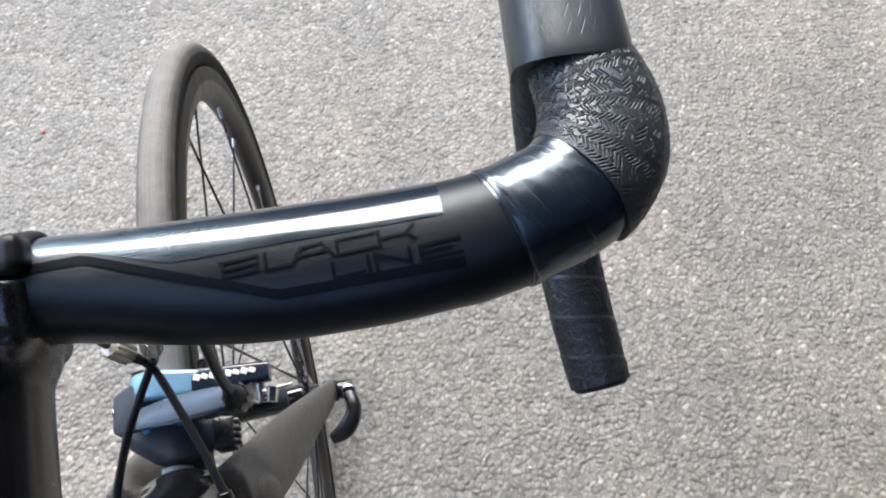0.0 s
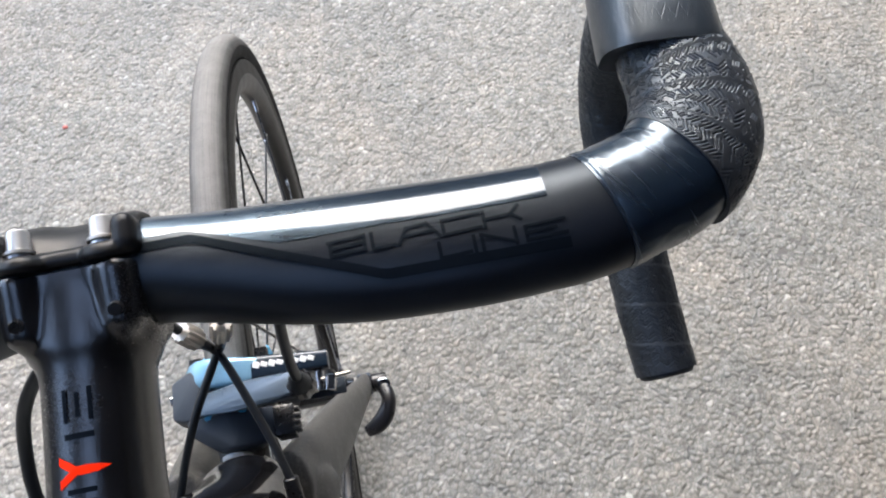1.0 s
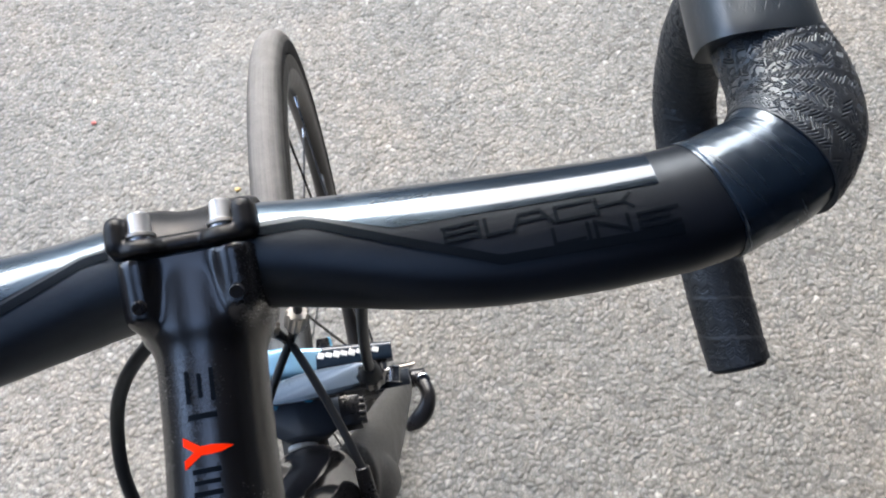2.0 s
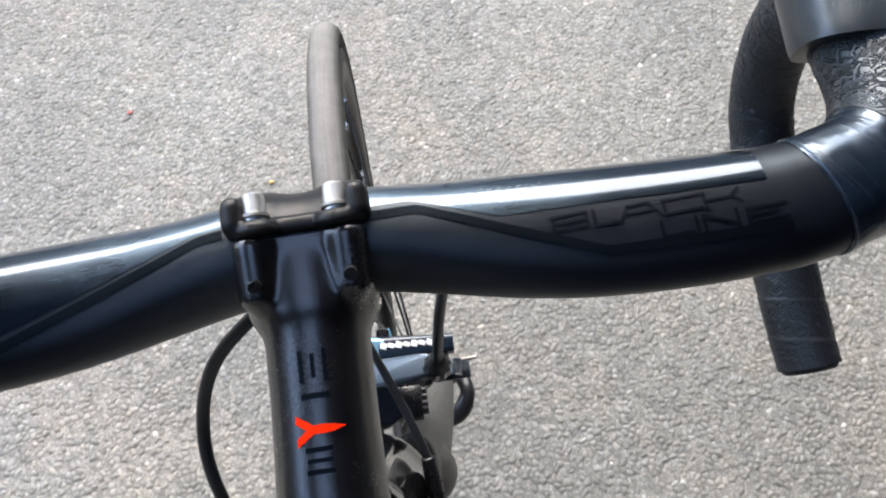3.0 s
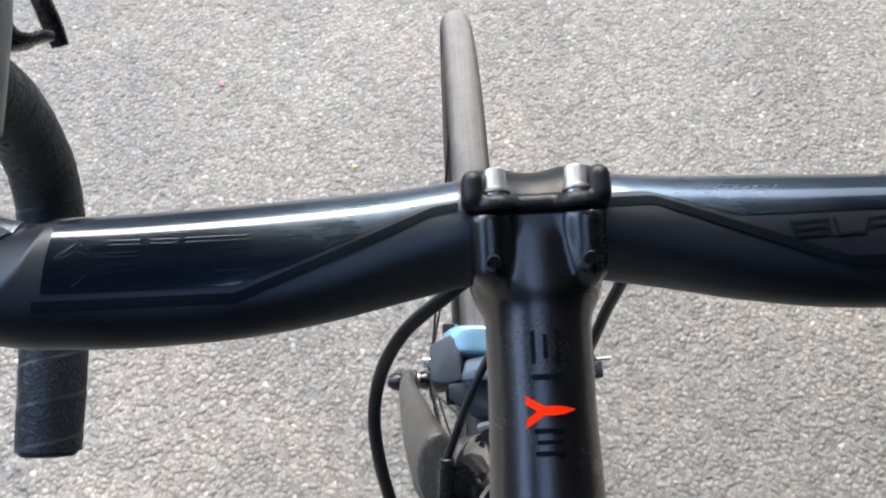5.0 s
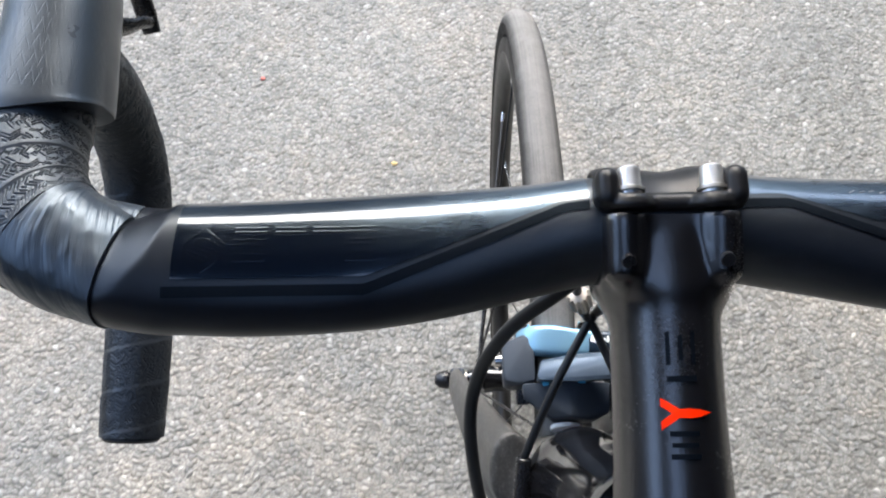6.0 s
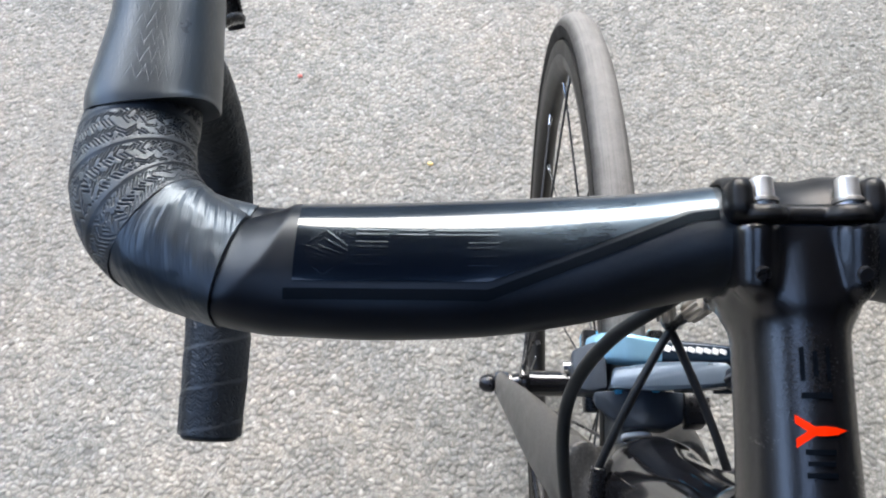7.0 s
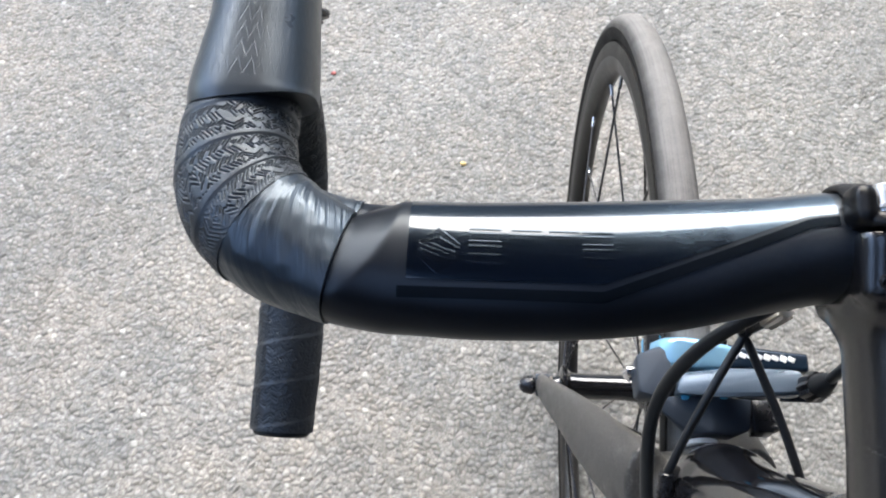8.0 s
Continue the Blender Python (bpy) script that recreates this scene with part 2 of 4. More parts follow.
# ---- building tools ----
def part(name, bm, mat, parent, label="", smooth=38):
    """One mesh object made of bm, under parent."""
    me = bpy.data.meshes.new(name)
    bmesh.ops.recalc_face_normals(bm, faces=bm.faces)
    bm.to_mesh(me)
    bm.free()
    me.materials.append(mat)
    for f in me.polygons:
        f.use_smooth = True
    me.set_sharp_from_angle(angle=radians(smooth))
    ob = new(name, me)
    ob.parent = parent
    if label:
        tagged(ob, label)
    return ob


def curve_points(ctrl, n):
    """n points on a smooth line through rows of numbers (Catmull-Rom), evenly spaced in space."""
    c = np.array(ctrl, float)
    c = np.vstack([2 * c[0] - c[1], c, 2 * c[-1] - c[-2]])
    out = []
    for i in range(1, len(c) - 2):
        for t in np.linspace(0, 1, 24, endpoint=False):
            p0, p1, p2, p3 = c[i - 1 : i + 3]
            out.append(0.5 * (2 * p1 + (p2 - p0) * t + (2 * p0 - 5 * p1 + 4 * p2 - p3) * t * t + (3 * p1 - p0 - 3 * p2 + p3) * t**3))
    out = np.array(out + [c[-2]])
    d = np.r_[0, np.cumsum(np.linalg.norm(np.diff(out[:, :3], axis=0), axis=1))]
    at = np.linspace(0, d[-1], n)
    return np.stack([np.interp(at, d, col) for col in out.T], 1), at


def spow(v, k):
    return math.copysign(abs(v) ** k, v)


def sweep(rows, side, segs=32, power=2.0, swell=None, cap=True, lip=0.0, bm=None, shift=None):
    """A tube along rows of (x, y, z, half width, half height). side: the direction of the width at the start."""
    bm = bm or bmesh.new()
    uv = bm.loops.layers.uv.verify()
    pts = [Vector(r[:3]) for r in rows]
    s, side, rings, along = 0.0, Vector(side), [], []
    for i, p in enumerate(pts):
        t = (pts[min(i + 1, len(pts) - 1)] - pts[max(i - 1, 0)]).normalized()
        side = (side - t * side.dot(t)).normalized()
        up = t.cross(side)
        s += (p - pts[i - 1]).length if i else 0
        a, b = rows[i][3], rows[i][4]
        ring = []
        for k in range(segs):
            w = 2 * math.pi * k / segs
            extra = swell(s, w) if swell else 0.0
            ring.append(bm.verts.new(p + side * (a + extra) * spow(math.cos(w), 2 / power) + up * (b + extra) * spow(math.sin(w), 2 / power) + t * (shift(s, w) if shift else 0.0)))
        rings.append(ring)
        along.append((s, (a + b) / 2))
    for i in range(len(rings) - 1):
        for k in range(segs):
            f = bm.faces.new((rings[i][k], rings[i][(k + 1) % segs], rings[i + 1][(k + 1) % segs], rings[i + 1][k]))
            for loop, (j, q) in zip(f.loops, ((i, k), (i, k + 1), (i + 1, k + 1), (i + 1, k))):
                loop[uv].uv = (along[j][0], 2 * math.pi * q / segs * 0.018)
    if cap:
        for ring, p in ((rings[0], pts[0]), (rings[-1], pts[-1])):
            if lip:
                inner = [bm.verts.new(p + (v.co - p) * (1 - lip)) for v in ring]
                for k in range(segs):
                    bm.faces.new((ring[k], ring[(k + 1) % segs], inner[(k + 1) % segs], inner[k]))
                ring = inner
            bm.faces.new(ring)
    return bm


def tube(ctrl, radius, n=40, segs=14, bm=None):
    """A round tube through control points; radius: one number or one a control point."""
    rad = radius if isinstance(radius, (list, tuple)) else [radius] * len(ctrl)
    rows, _ = curve_points([(*p, r, r) for p, r in zip(ctrl, rad)], n)
    t = Vector(rows[1][:3]) - Vector(rows[0][:3])
    side = t.orthogonal()
    return sweep([tuple(r) for r in rows], side, segs, bm=bm)


def rod(a, b, radius, radius_b=None, segs=20, edge=0.0, bm=None):
    """A straight round bar from a to b with rounded rims."""
    a, b = Vector(a), Vector(b)
    rb = radius if radius_b is None else radius_b
    d = (b - a).normalized()
    e = edge or min(radius, rb) * 0.12
    rows = [(*a, radius - e, radius - e), (*(a + d * e), radius, radius), (*(b - d * e), rb, rb), (*b, rb - e, rb - e)]
    return sweep(rows, d.orthogonal(), segs, bm=bm)


def lathe(profile, centre, axis="x", segs=96, closed=True, bm=None):
    """A ring turned about an axis along x through centre: profile rows are (offset along x, radius)."""
    bm = bm or bmesh.new()
    rings = []
    for k in range(segs):
        w = 2 * math.pi * k / segs
        rings.append([bm.verts.new((centre[0] + o, centre[1] + r * math.cos(w), centre[2] + r * math.sin(w))) for o, r in profile])
    n = len(profile)
    for k in range(segs):
        for i in range(n if closed else n - 1):
            bm.faces.new((rings[k][i], rings[k][(i + 1) % n], rings[(k + 1) % segs][(i + 1) % n], rings[(k + 1) % segs][i]))
    return bm


def plate(outline, thick, m=None, bevel=0.001, bm=None, segs=2):
    """A flat outline in x and z, thick along y (from 0), with rounded edges, placed by m."""
    own = bmesh.new()
    front = [own.verts.new((x, 0, z)) for x, z in outline]
    back = [own.verts.new((x, thick, z)) for x, z in outline]
    own.faces.new(front)
    own.faces.new(back[::-1])
    n = len(outline)
    for i in range(n):
        own.faces.new((front[i], back[i], back[(i + 1) % n], front[(i + 1) % n]))
    bmesh.ops.recalc_face_normals(own, faces=own.faces)
    if bevel:
        bmesh.ops.bevel(own, geom=own.edges[:], offset=bevel, segments=segs, affect="EDGES", profile=0.5)
    if m:
        own.transform(m)
    if bm is None:
        return own
    merge(bm, own)
    return bm


def merge(bm, other):
    me = bpy.data.meshes.new("joining")
    other.to_mesh(me)
    other.free()
    bm.from_mesh(me)
    bpy.data.meshes.remove(me)


def block(size, m, bevel=0.001, bm=None):
    """A box of that size about the origin with rounded edges, placed by m."""
    x, y, z = (v / 2 for v in size)
    return plate([(-x, -z), (x, -z), (x, z), (-x, z)], 2 * y, m @ Matrix.Translation((0, -y, 0)), bevel, bm)


def fused(bm, voxel=0.0006, rounds=10):
    """Overlapping solids melted into one skin with soft fillets."""
    me = bpy.data.meshes.new("fusing")
    bmesh.ops.recalc_face_normals(bm, faces=bm.faces)
    bm.to_mesh(me)
    bm.free()
    tmp = new("fusing", me)
    rm = tmp.modifiers.new("remesh", "REMESH")
    rm.mode, rm.voxel_size = "VOXEL", voxel
    sm = tmp.modifiers.new("smooth", "SMOOTH")
    sm.factor, sm.iterations = 0.5, rounds
    out = bpy.data.meshes.new_from_object(tmp.evaluated_get(bpy.context.evaluated_depsgraph_get()))
    bpy.data.objects.remove(tmp)
    got = bmesh.new()
    got.from_mesh(out)
    bpy.data.meshes.remove(out)
    return got


def soft_noise(p, scale):
    return noise.noise(Vector(p) * scale)


# ---- bicycle ----
bicycle = tagged(new("bicycle"), "black road bicycle with drop handlebar standing on worn asphalt", "bicycle")
LEAN_X = -0.007                     # the wheel stands a little to one side of the stem

# handlebar centre line of one half: x, y, z, half chord, half thickness
BAR = [(0.0, 0.0125, 0.862, 0.0159, 0.0159), (0.020, 0.0125, 0.862, 0.0159, 0.0159), (0.040, 0.0108, 0.862, 0.0172, 0.0150),
       (0.065, 0.0075, 0.862, 0.0200, 0.0132), (0.090, 0.0045, 0.862, 0.0215, 0.0122), (0.120, 0.0025, 0.862, 0.0215, 0.0122),
       (0.1420, 0.0022, 0.862, 0.0208, 0.0128), (0.1480, 0.0024, 0.8619, 0.0207, 0.0132), (0.1535, 0.0030, 0.8618, 0.0204, 0.0136), (0.1600, 0.0040, 0.8616, 0.0200, 0.0142),
       (0.167, 0.0058, 0.8615, 0.0194, 0.0150), (0.184, 0.0122, 0.861, 0.0186, 0.0150), (0.1968, 0.0258, 0.860, 0.0186, 0.0152), (0.2018, 0.0430, 0.859, 0.0178, 0.0155),
       (0.2020, 0.0620, 0.858, 0.0166, 0.0158), (0.2035, 0.0820, 0.855, 0.0160, 0.0158)]
HOOK = [(0.2045, 0.0800, 0.856, 0.0150, 0.0150), (0.2055, 0.0980, 0.846, 0.0148, 0.0148), (0.2062, 0.1090, 0.822, 0.0146, 0.0146),
        (0.2070, 0.1110, 0.797, 0.0145, 0.0145), (0.2078, 0.1030, 0.769, 0.0145, 0.0145), (0.2085, 0.0830, 0.750, 0.0145, 0.0145),
        (0.2080, 0.0500, 0.737, 0.0145, 0.0145), (0.2082, 0.0200, 0.727, 0.0145, 0.0145), (0.2098, -0.0120, 0.7165, 0.0140, 0.0140)]
POWER = 2.25
SAG = {0.020: 0.0008, 0.040: 0.0022, 0.065: 0.0022, 0.090: 0.0015, 0.120: 0.0006}     # the bar sags a little beside the stem
ENDS = {-1: curve_points([(r[0], r[1] - 0.6 * SAG.get(r[0], 0), r[2] - 0.8 * SAG.get(r[0], 0), r[3], r[4]) for r in BAR], 280)[0], 1: curve_points([(r[0], r[1] - 0.45 * SAG.get(r[0], 0), r[2] - 0.55 * SAG.get(r[0], 0), r[3], r[4]) for r in BAR], 280)[0]}
TOPS = {k: v[v[:, 0] < 0.165] for k, v in ENDS.items()}


def bar_at(x):
    """Centre y, z and half sizes of the bar's straight part at a distance x from its middle."""
    top = TOPS[1 if x > 0 else -1]
    return [float(np.interp(abs(x), top[:, 0], top[:, k])) for k in (1, 2, 3, 4)]


def on_bar(x, y, lift=0.00025):
    """The place on the bar's upper skin over (x, y)."""
    yc, zc, a, b = bar_at(x)
    u = max(-0.995, min(0.995, (y - yc) / a))
    z = zc + b * (1 - abs(u) ** POWER) ** (1 / POWER)
    nz = (1 - abs(u) ** POWER) ** ((POWER - 1) / POWER) / b
    ny = math.copysign(abs(u) ** (POWER - 1), u) / a
    nn = math.hypot(ny, nz)
    return Vector((x, y + lift * ny / nn, z + lift * nz / nn))


def skin(x0, x1, low, high, nx=60, ny=10, lift=0.00025):
    """A printed patch on the bar between two lines low(x) and high(x)."""
    bm = bmesh.new()
    grid = [[bm.verts.new(on_bar(x, low(x) + (high(x) - low(x)) * j / ny, lift)) for j in range(ny + 1)] for x in np.linspace(x0, x1, nx + 1)]
    for i in range(nx):
        for j in range(ny):
            bm.faces.new((grid[i][j], grid[i + 1][j], grid[i + 1][j + 1], grid[i][j + 1]))
    return bm


def line_through(*pts):
    xs, ys = zip(*sorted(pts))
    return lambda x: float(np.interp(x, xs, ys))


def front_edge(x):
    yc, _, a, _ = bar_at(x)
    return yc + 0.985 * a


handlebar = new("handlebar")
handlebar.parent = bicycle
_full = [(-r[0], *r[1:]) for r in ENDS[-1][:0:-1] if r[0] < 0.170] + [tuple(r) for r in ENDS[1] if r[0] < 0.170]


def facet(x, y, rise):
    """Fall of the slanting facet at x along the bar and y (-1 to 1) across it."""
    start = 0.1500 - 0.0095 * y + 0.0055 * y * y
    return 0.32 * max(0.0, x - start) * min(1.0, max(0.0, rise) * 4.0)


def shoulder(s, w):
    """On one half the flat top falls away along a slanting ridge to the recess for the tape."""
    return 0.0 if s > 0.04 else -min(0.0065, facet(0.1700 - s, math.cos(w), math.sin(w)))


part("bar_top", sweep(_full, (0, 1, 0), 72, POWER, shoulder), SATIN, handlebar, "satin charcoal flattened alloy bar top")

# gloss panels and stripes
part("gloss_panel", skin(-0.1425, -0.0215, line_through((-0.1425, -0.0068), (-0.087, -0.0062), (-0.030, 0.0145), (-0.0215, 0.0150)), front_edge, 70, 14), GLOSS, handlebar, "gloss black lacquer panel")
part("gloss_panel", skin(0.0215, 0.1425, line_through((0.0215, 0.0148), (0.0345, 0.0158), (0.061, 0.0070), (0.090, 0.0072), (0.1425, 0.0058)), front_edge, 70, 14), GLOSS, handlebar, "gloss black lacquer panel")


def stripe(pts, width, x0, x1, mat=DECAL):
    mid = line_through(*pts)
    return part("stripe", skin(x0, x1, lambda x: mid(x) - width / 2, lambda x: mid(x) + width / 2, 60, 2, 0.0003), mat, handlebar)


stripe([(-0.145, -0.0104), (-0.087, -0.0098), (-0.029, 0.0122), (-0.0215, 0.0128)], 0.0030, -0.145, -0.0215)
stripe([(0.0215, 0.0118), (0.0365, 0.0126), (0.091, -0.0085), (0.146, -0.0098)], 0.0030, 0.0215, 0.146)


def mark(strokes, width, lift, mat, name, lay):
    """A flat mark of straight strokes, laid on a surface by lay(x, y, lift)."""
    bm = bmesh.new()
    for (ax, ay), (bx, by) in strokes:
        d = Vector((bx - ax, by - ay)).normalized() * width / 2
        n = Vector((-d.y, d.x))
        steps = 4
        prev = None
        for i in range(steps + 1):
            x, y = ax - d.x + (bx - ax + 2 * d.x) * i / steps, ay - d.y + (by - ay + 2 * d.y) * i / steps
            pair = [bm.verts.new(lay(x + n.x, y + n.y, 0.00032)), bm.verts.new(lay(x, y, lift)), bm.verts.new(lay(x - n.x, y - n.y, 0.00032))]
            if prev:
                bm.faces.new((prev[0], prev[1], pair[1], pair[0]))
                bm.faces.new((prev[1], prev[2], pair[2], pair[1]))
            prev = pair
    return part(name, bm, mat, handlebar)


# wide square-cut letters as strokes in a unit cell
GLYPHS = {
    "B": [((0, 0.85), (1, 1)), ((0.05, 0.42), (0.98, 0.56)), ((0.05, 0), (1, 0.12)), ((0.05, 0), (0.05, 0.8)), ((1, 0.12), (1, 1))],
    "L": [((0, 1), (0, 0)), ((0, 0), (1, 0.06))],
    "A": [((0, 0), (0.22, 0.92)), ((0.22, 0.92), (0.72, 1)), ((0.72, 1), (1, 0.08)), ((0.12, 0.42), (0.85, 0.5))],
    "C": [((0, 0.95), (1, 1)), ((0, 0.95), (0, 0.04)), ((0, 0.04), (1, 0.1))],
    "K": [((0, 1), (0, 0)), ((0, 0.48), (0.75, 0.55)), ((0.75, 0.55), (1, 1)), ((0.75, 0.55), (1, 0.1))],
    "I": [((0, 1), (0, 0))],
    "N": [((0, 0), (0, 1)), ((0, 1), (0.95, 0.1)), ((0.95, 0), (0.95, 1.05))],
    "E": [((0, 0.95), (1, 1)), ((0, 0.5), (0.75, 0.54)), ((0, 0.04), (1, 0.08)), ((0, 0.04), (0, 0.95))],
}


def word(letters, y0, y1):
    """Printed letters on the bar: rows of letter, start and end along the bar."""
    for letter, x0, x1 in letters:
        strokes = [tuple((x0 + (x1 - x0) * u, y0 + (y1 - y0) * v) for u, v in ends) for ends in GLYPHS[letter]]
        mark(strokes, 0.0011, 0.00036, DECAL, "lettering", on_bar)


word([("B", 0.0755, 0.0862), ("L", 0.0885, 0.0950), ("A", 0.0962, 0.1085), ("C", 0.1098, 0.1208), ("K", 0.1222, 0.1328)], -0.0006, 0.0046)
word([("L", 0.1076, 0.1165), ("I", 0.1180, 0.1180), ("N", 0.1203, 0.1308), ("E", 0.1335, 0.1452)], -0.0072, -0.0026)

# plain emblem of nested angles and four groups of plain bars in raised gloss
_e = []
for _k in (0.0, 0.0030):
    _e += [((-0.1395, 0.0040 - _k / 2), (-0.134, 0.0090 - _k)), ((-0.134, 0.0090 - _k), (-0.1280, 0.0040 - _k / 2)),
           ((-0.1395, 0.0000 + _k / 2), (-0.134, -0.0050 + _k)), ((-0.134, -0.0050 + _k), (-0.1280, 0.0000 + _k / 2)),
           ((-0.1390, 0.0035 - _k / 2), (-0.1310, 0.0005 - _k / 2)), ((-0.1365, 0.0040 - _k / 2), (-0.1285, 0.0010 - _k / 2))]
for _stroke in _e:
    mark([_stroke], 0.0007, 0.00038, CLEAR, "emblem_stroke", on_bar)
for _x, _w, _n in ((-0.1248, 0.0085, 6), (-0.1128, 0.0080, 2), (-0.1020, 0.0080, 2), (-0.0925, 0.0080, 6)):
    for _y in (0.0093, 0.0078, 0.0052, 0.0036, 0.0010, -0.0014)[:_n]:
        mark([((_x, _y), (_x + _w, _y))], 0.0007, 0.00038, CLEAR, "print_bar", on_bar)

# worn silver script near the front edge, as plain strokes
for _i in range(7):
    _x = 0.0555 + 0.0030 * _i
    mark([((_x, 0.0166 + 0.0003 * (_i % 3)), (_x + 0.0016, 0.0176 - 0.0004 * (_i % 2)))], 0.00035, 0.00045, SILVER, "print_stroke", on_bar)

# tape, hoods, levers and drops, once for each end
def chance(i, j, k=0):
    """A fixed number from 0 to 1 for a pair of whole numbers."""
    return ((np.sin(i * 12.9898 + j * 78.233 + k * 37.719) * 43758.5453) % 1.0)


def tape_relief(p, q, arm=0.0029, pitch=0.00128, cut=0.00019):
    """Depth of the chevron grooves at p along and q around the tape, 0 to 1."""
    patch = 0.0049
    turned = chance(np.floor(p / patch + 0.4), np.floor(q / patch), 21) > 0.55
    p, q = np.where(turned, q, p), np.where(turned, p + 0.05, q)
    col = np.floor(q / arm)
    pair = np.floor(col / 2)
    inside = q - col * arm
    rise = np.where(col % 2 == 0, inside, arm - inside)
    along = p + rise * 0.75 + chance(pair, 3) * 0.9 * pitch
    row = np.floor(along / pitch)
    off = np.abs(along - (row + 0.5) * pitch)
    line = np.clip((cut + 0.00012 - off) / 0.00012, 0, 1)
    group = chance(np.floor(row / 3), pair, 5)
    keep = (chance(row, col) > 0.12) & (group > 0.10)
    gap = np.where(chance(row, col, 9) > 0.55, 0.00055, -1.0)
    ends = np.minimum(inside, arm - inside) > gap
    half = np.where(chance(row, col, 13) > 0.86, inside > arm * 0.5, True)
    return line * keep * ends * half


def wound(name, rows, side, step, pitch, height, turn, depth, power, parent, label, skew=None, phase=0.0, hem=0.15):
    """Bar tape wound round rows: overlapping turns with a smooth hem each, grooves cut between."""
    rows = np.array(rows, float)
    pts = rows[:, :3]
    n = len(rows)
    girth = 2 * math.pi * float(np.mean(rows[:, 3]))
    segs = int(girth / step)
    w = 2 * np.pi * np.arange(segs) / segs
    cosw, sinw = np.cos(w), np.sin(w)
    cx, sx = np.sign(cosw) * np.abs(cosw) ** (2 / power), np.sign(sinw) * np.abs(sinw) ** (2 / power)
    along = np.r_[0, np.cumsum(np.linalg.norm(np.diff(pts, axis=0), axis=1))]
    side, verts = np.array(side, float), np.zeros((n, segs, 3))
    for i in range(n):
        t = pts[min(i + 1, n - 1)] - pts[max(i - 1, 0)]
        t /= np.linalg.norm(t)
        side = side - t * side.dot(t)
        side /= np.linalg.norm(side)
        up = np.cross(t, side)
        s = along[i]
        turns = s / pitch + turn * w / (2 * np.pi) + phase
        k = turns % 1.0
        step_up = np.where(k < 0.09, (1 - np.cos(np.pi * k / 0.09)) / 2, 1 - 0.85 * (k - 0.09) / 0.91 - 0.15 * np.clip((k - 0.95) / 0.05, 0, 1))
        clear = np.clip((k - hem) / 0.02, 0, 1) * np.clip((1.0 - k) / 0.02, 0, 1)
        q = w * girth / (2 * np.pi) + np.floor(turns) * 0.0047
        extra = height * step_up - depth * clear * tape_relief(k * pitch, q)
        fade = min(1.0, 0.25 + s / 0.004)
        a, b = rows[i, 3] + extra * fade, rows[i, 4] + extra * fade
        verts[i] = pts[i] + np.outer(a * cx, side) + np.outer(b * sx, up)
        if skew:
            verts[i] += np.outer(skew(s, cosw, sinw), t)
    idx = np.arange(n * segs).reshape(n, segs)
    nxt = np.roll(idx, -1, axis=1)
    faces = np.stack([idx[:-1], nxt[:-1], nxt[1:], idx[1:]], -1).reshape(-1, 4).tolist()
    faces += [idx[0][::-1].tolist(), idx[-1].tolist()]
    me = bpy.data.meshes.new(name)
    me.from_pydata(verts.reshape(-1, 3).tolist(), [], faces)
    me.materials.append(TAPE)
    for f in me.polygons:
        f.use_smooth = True
    me.set_sharp_from_angle(angle=radians(60))
    ob = new(name, me)
    ob.parent = parent
    return tagged(ob, label)


def grow(rows, extra):
    return [(*r[:3], r[3] + extra, r[4] + extra) for r in rows]


def mirrored(rows, sign):
    return [(sign * r[0], *r[1:]) for r in rows]


HOODLINE = [(0.1988, 0.0610, 0.8590, 0.0212, 0.0185), (0.1992, 0.0650, 0.8592, 0.0214, 0.0190), (0.2005, 0.0800, 0.8600, 0.0211, 0.0190),
            (0.2018, 0.0950, 0.8610, 0.0206, 0.0190), (0.2032, 0.1150, 0.8625, 0.0202, 0.0195), (0.2050, 0.1350, 0.8660, 0.0188, 0.0215),
            (0.2056, 0.1500, 0.8740, 0.0170, 0.0250), (0.2058, 0.1600, 0.8800, 0.0120, 0.0210), (0.2058, 0.1640, 0.8820, 0.0050, 0.0120)]


def fuller(r):
    """The taped bend of one half is wound thicker on its outside."""
    k = max(0.0, 1 - ((r[1] - 0.034) / 0.034) ** 2) * min(1.0, max(0.0, (r[0] - 0.170) / 0.02))
    return (r[0] + 0.0016 * k, r[1] - 0.0006 * k, r[2], r[3] + 0.0020 * k, r[4] + 0.0008 * k)


def drawn_in(r):
    """One hood leans inwards and narrows more towards its front."""
    k = min(1.0, max(0.0, (r[1] - 0.064) / 0.03))
    return (r[0] - 0.0030 * k, r[1], r[2], r[3] - 0.0022 * k, r[4])


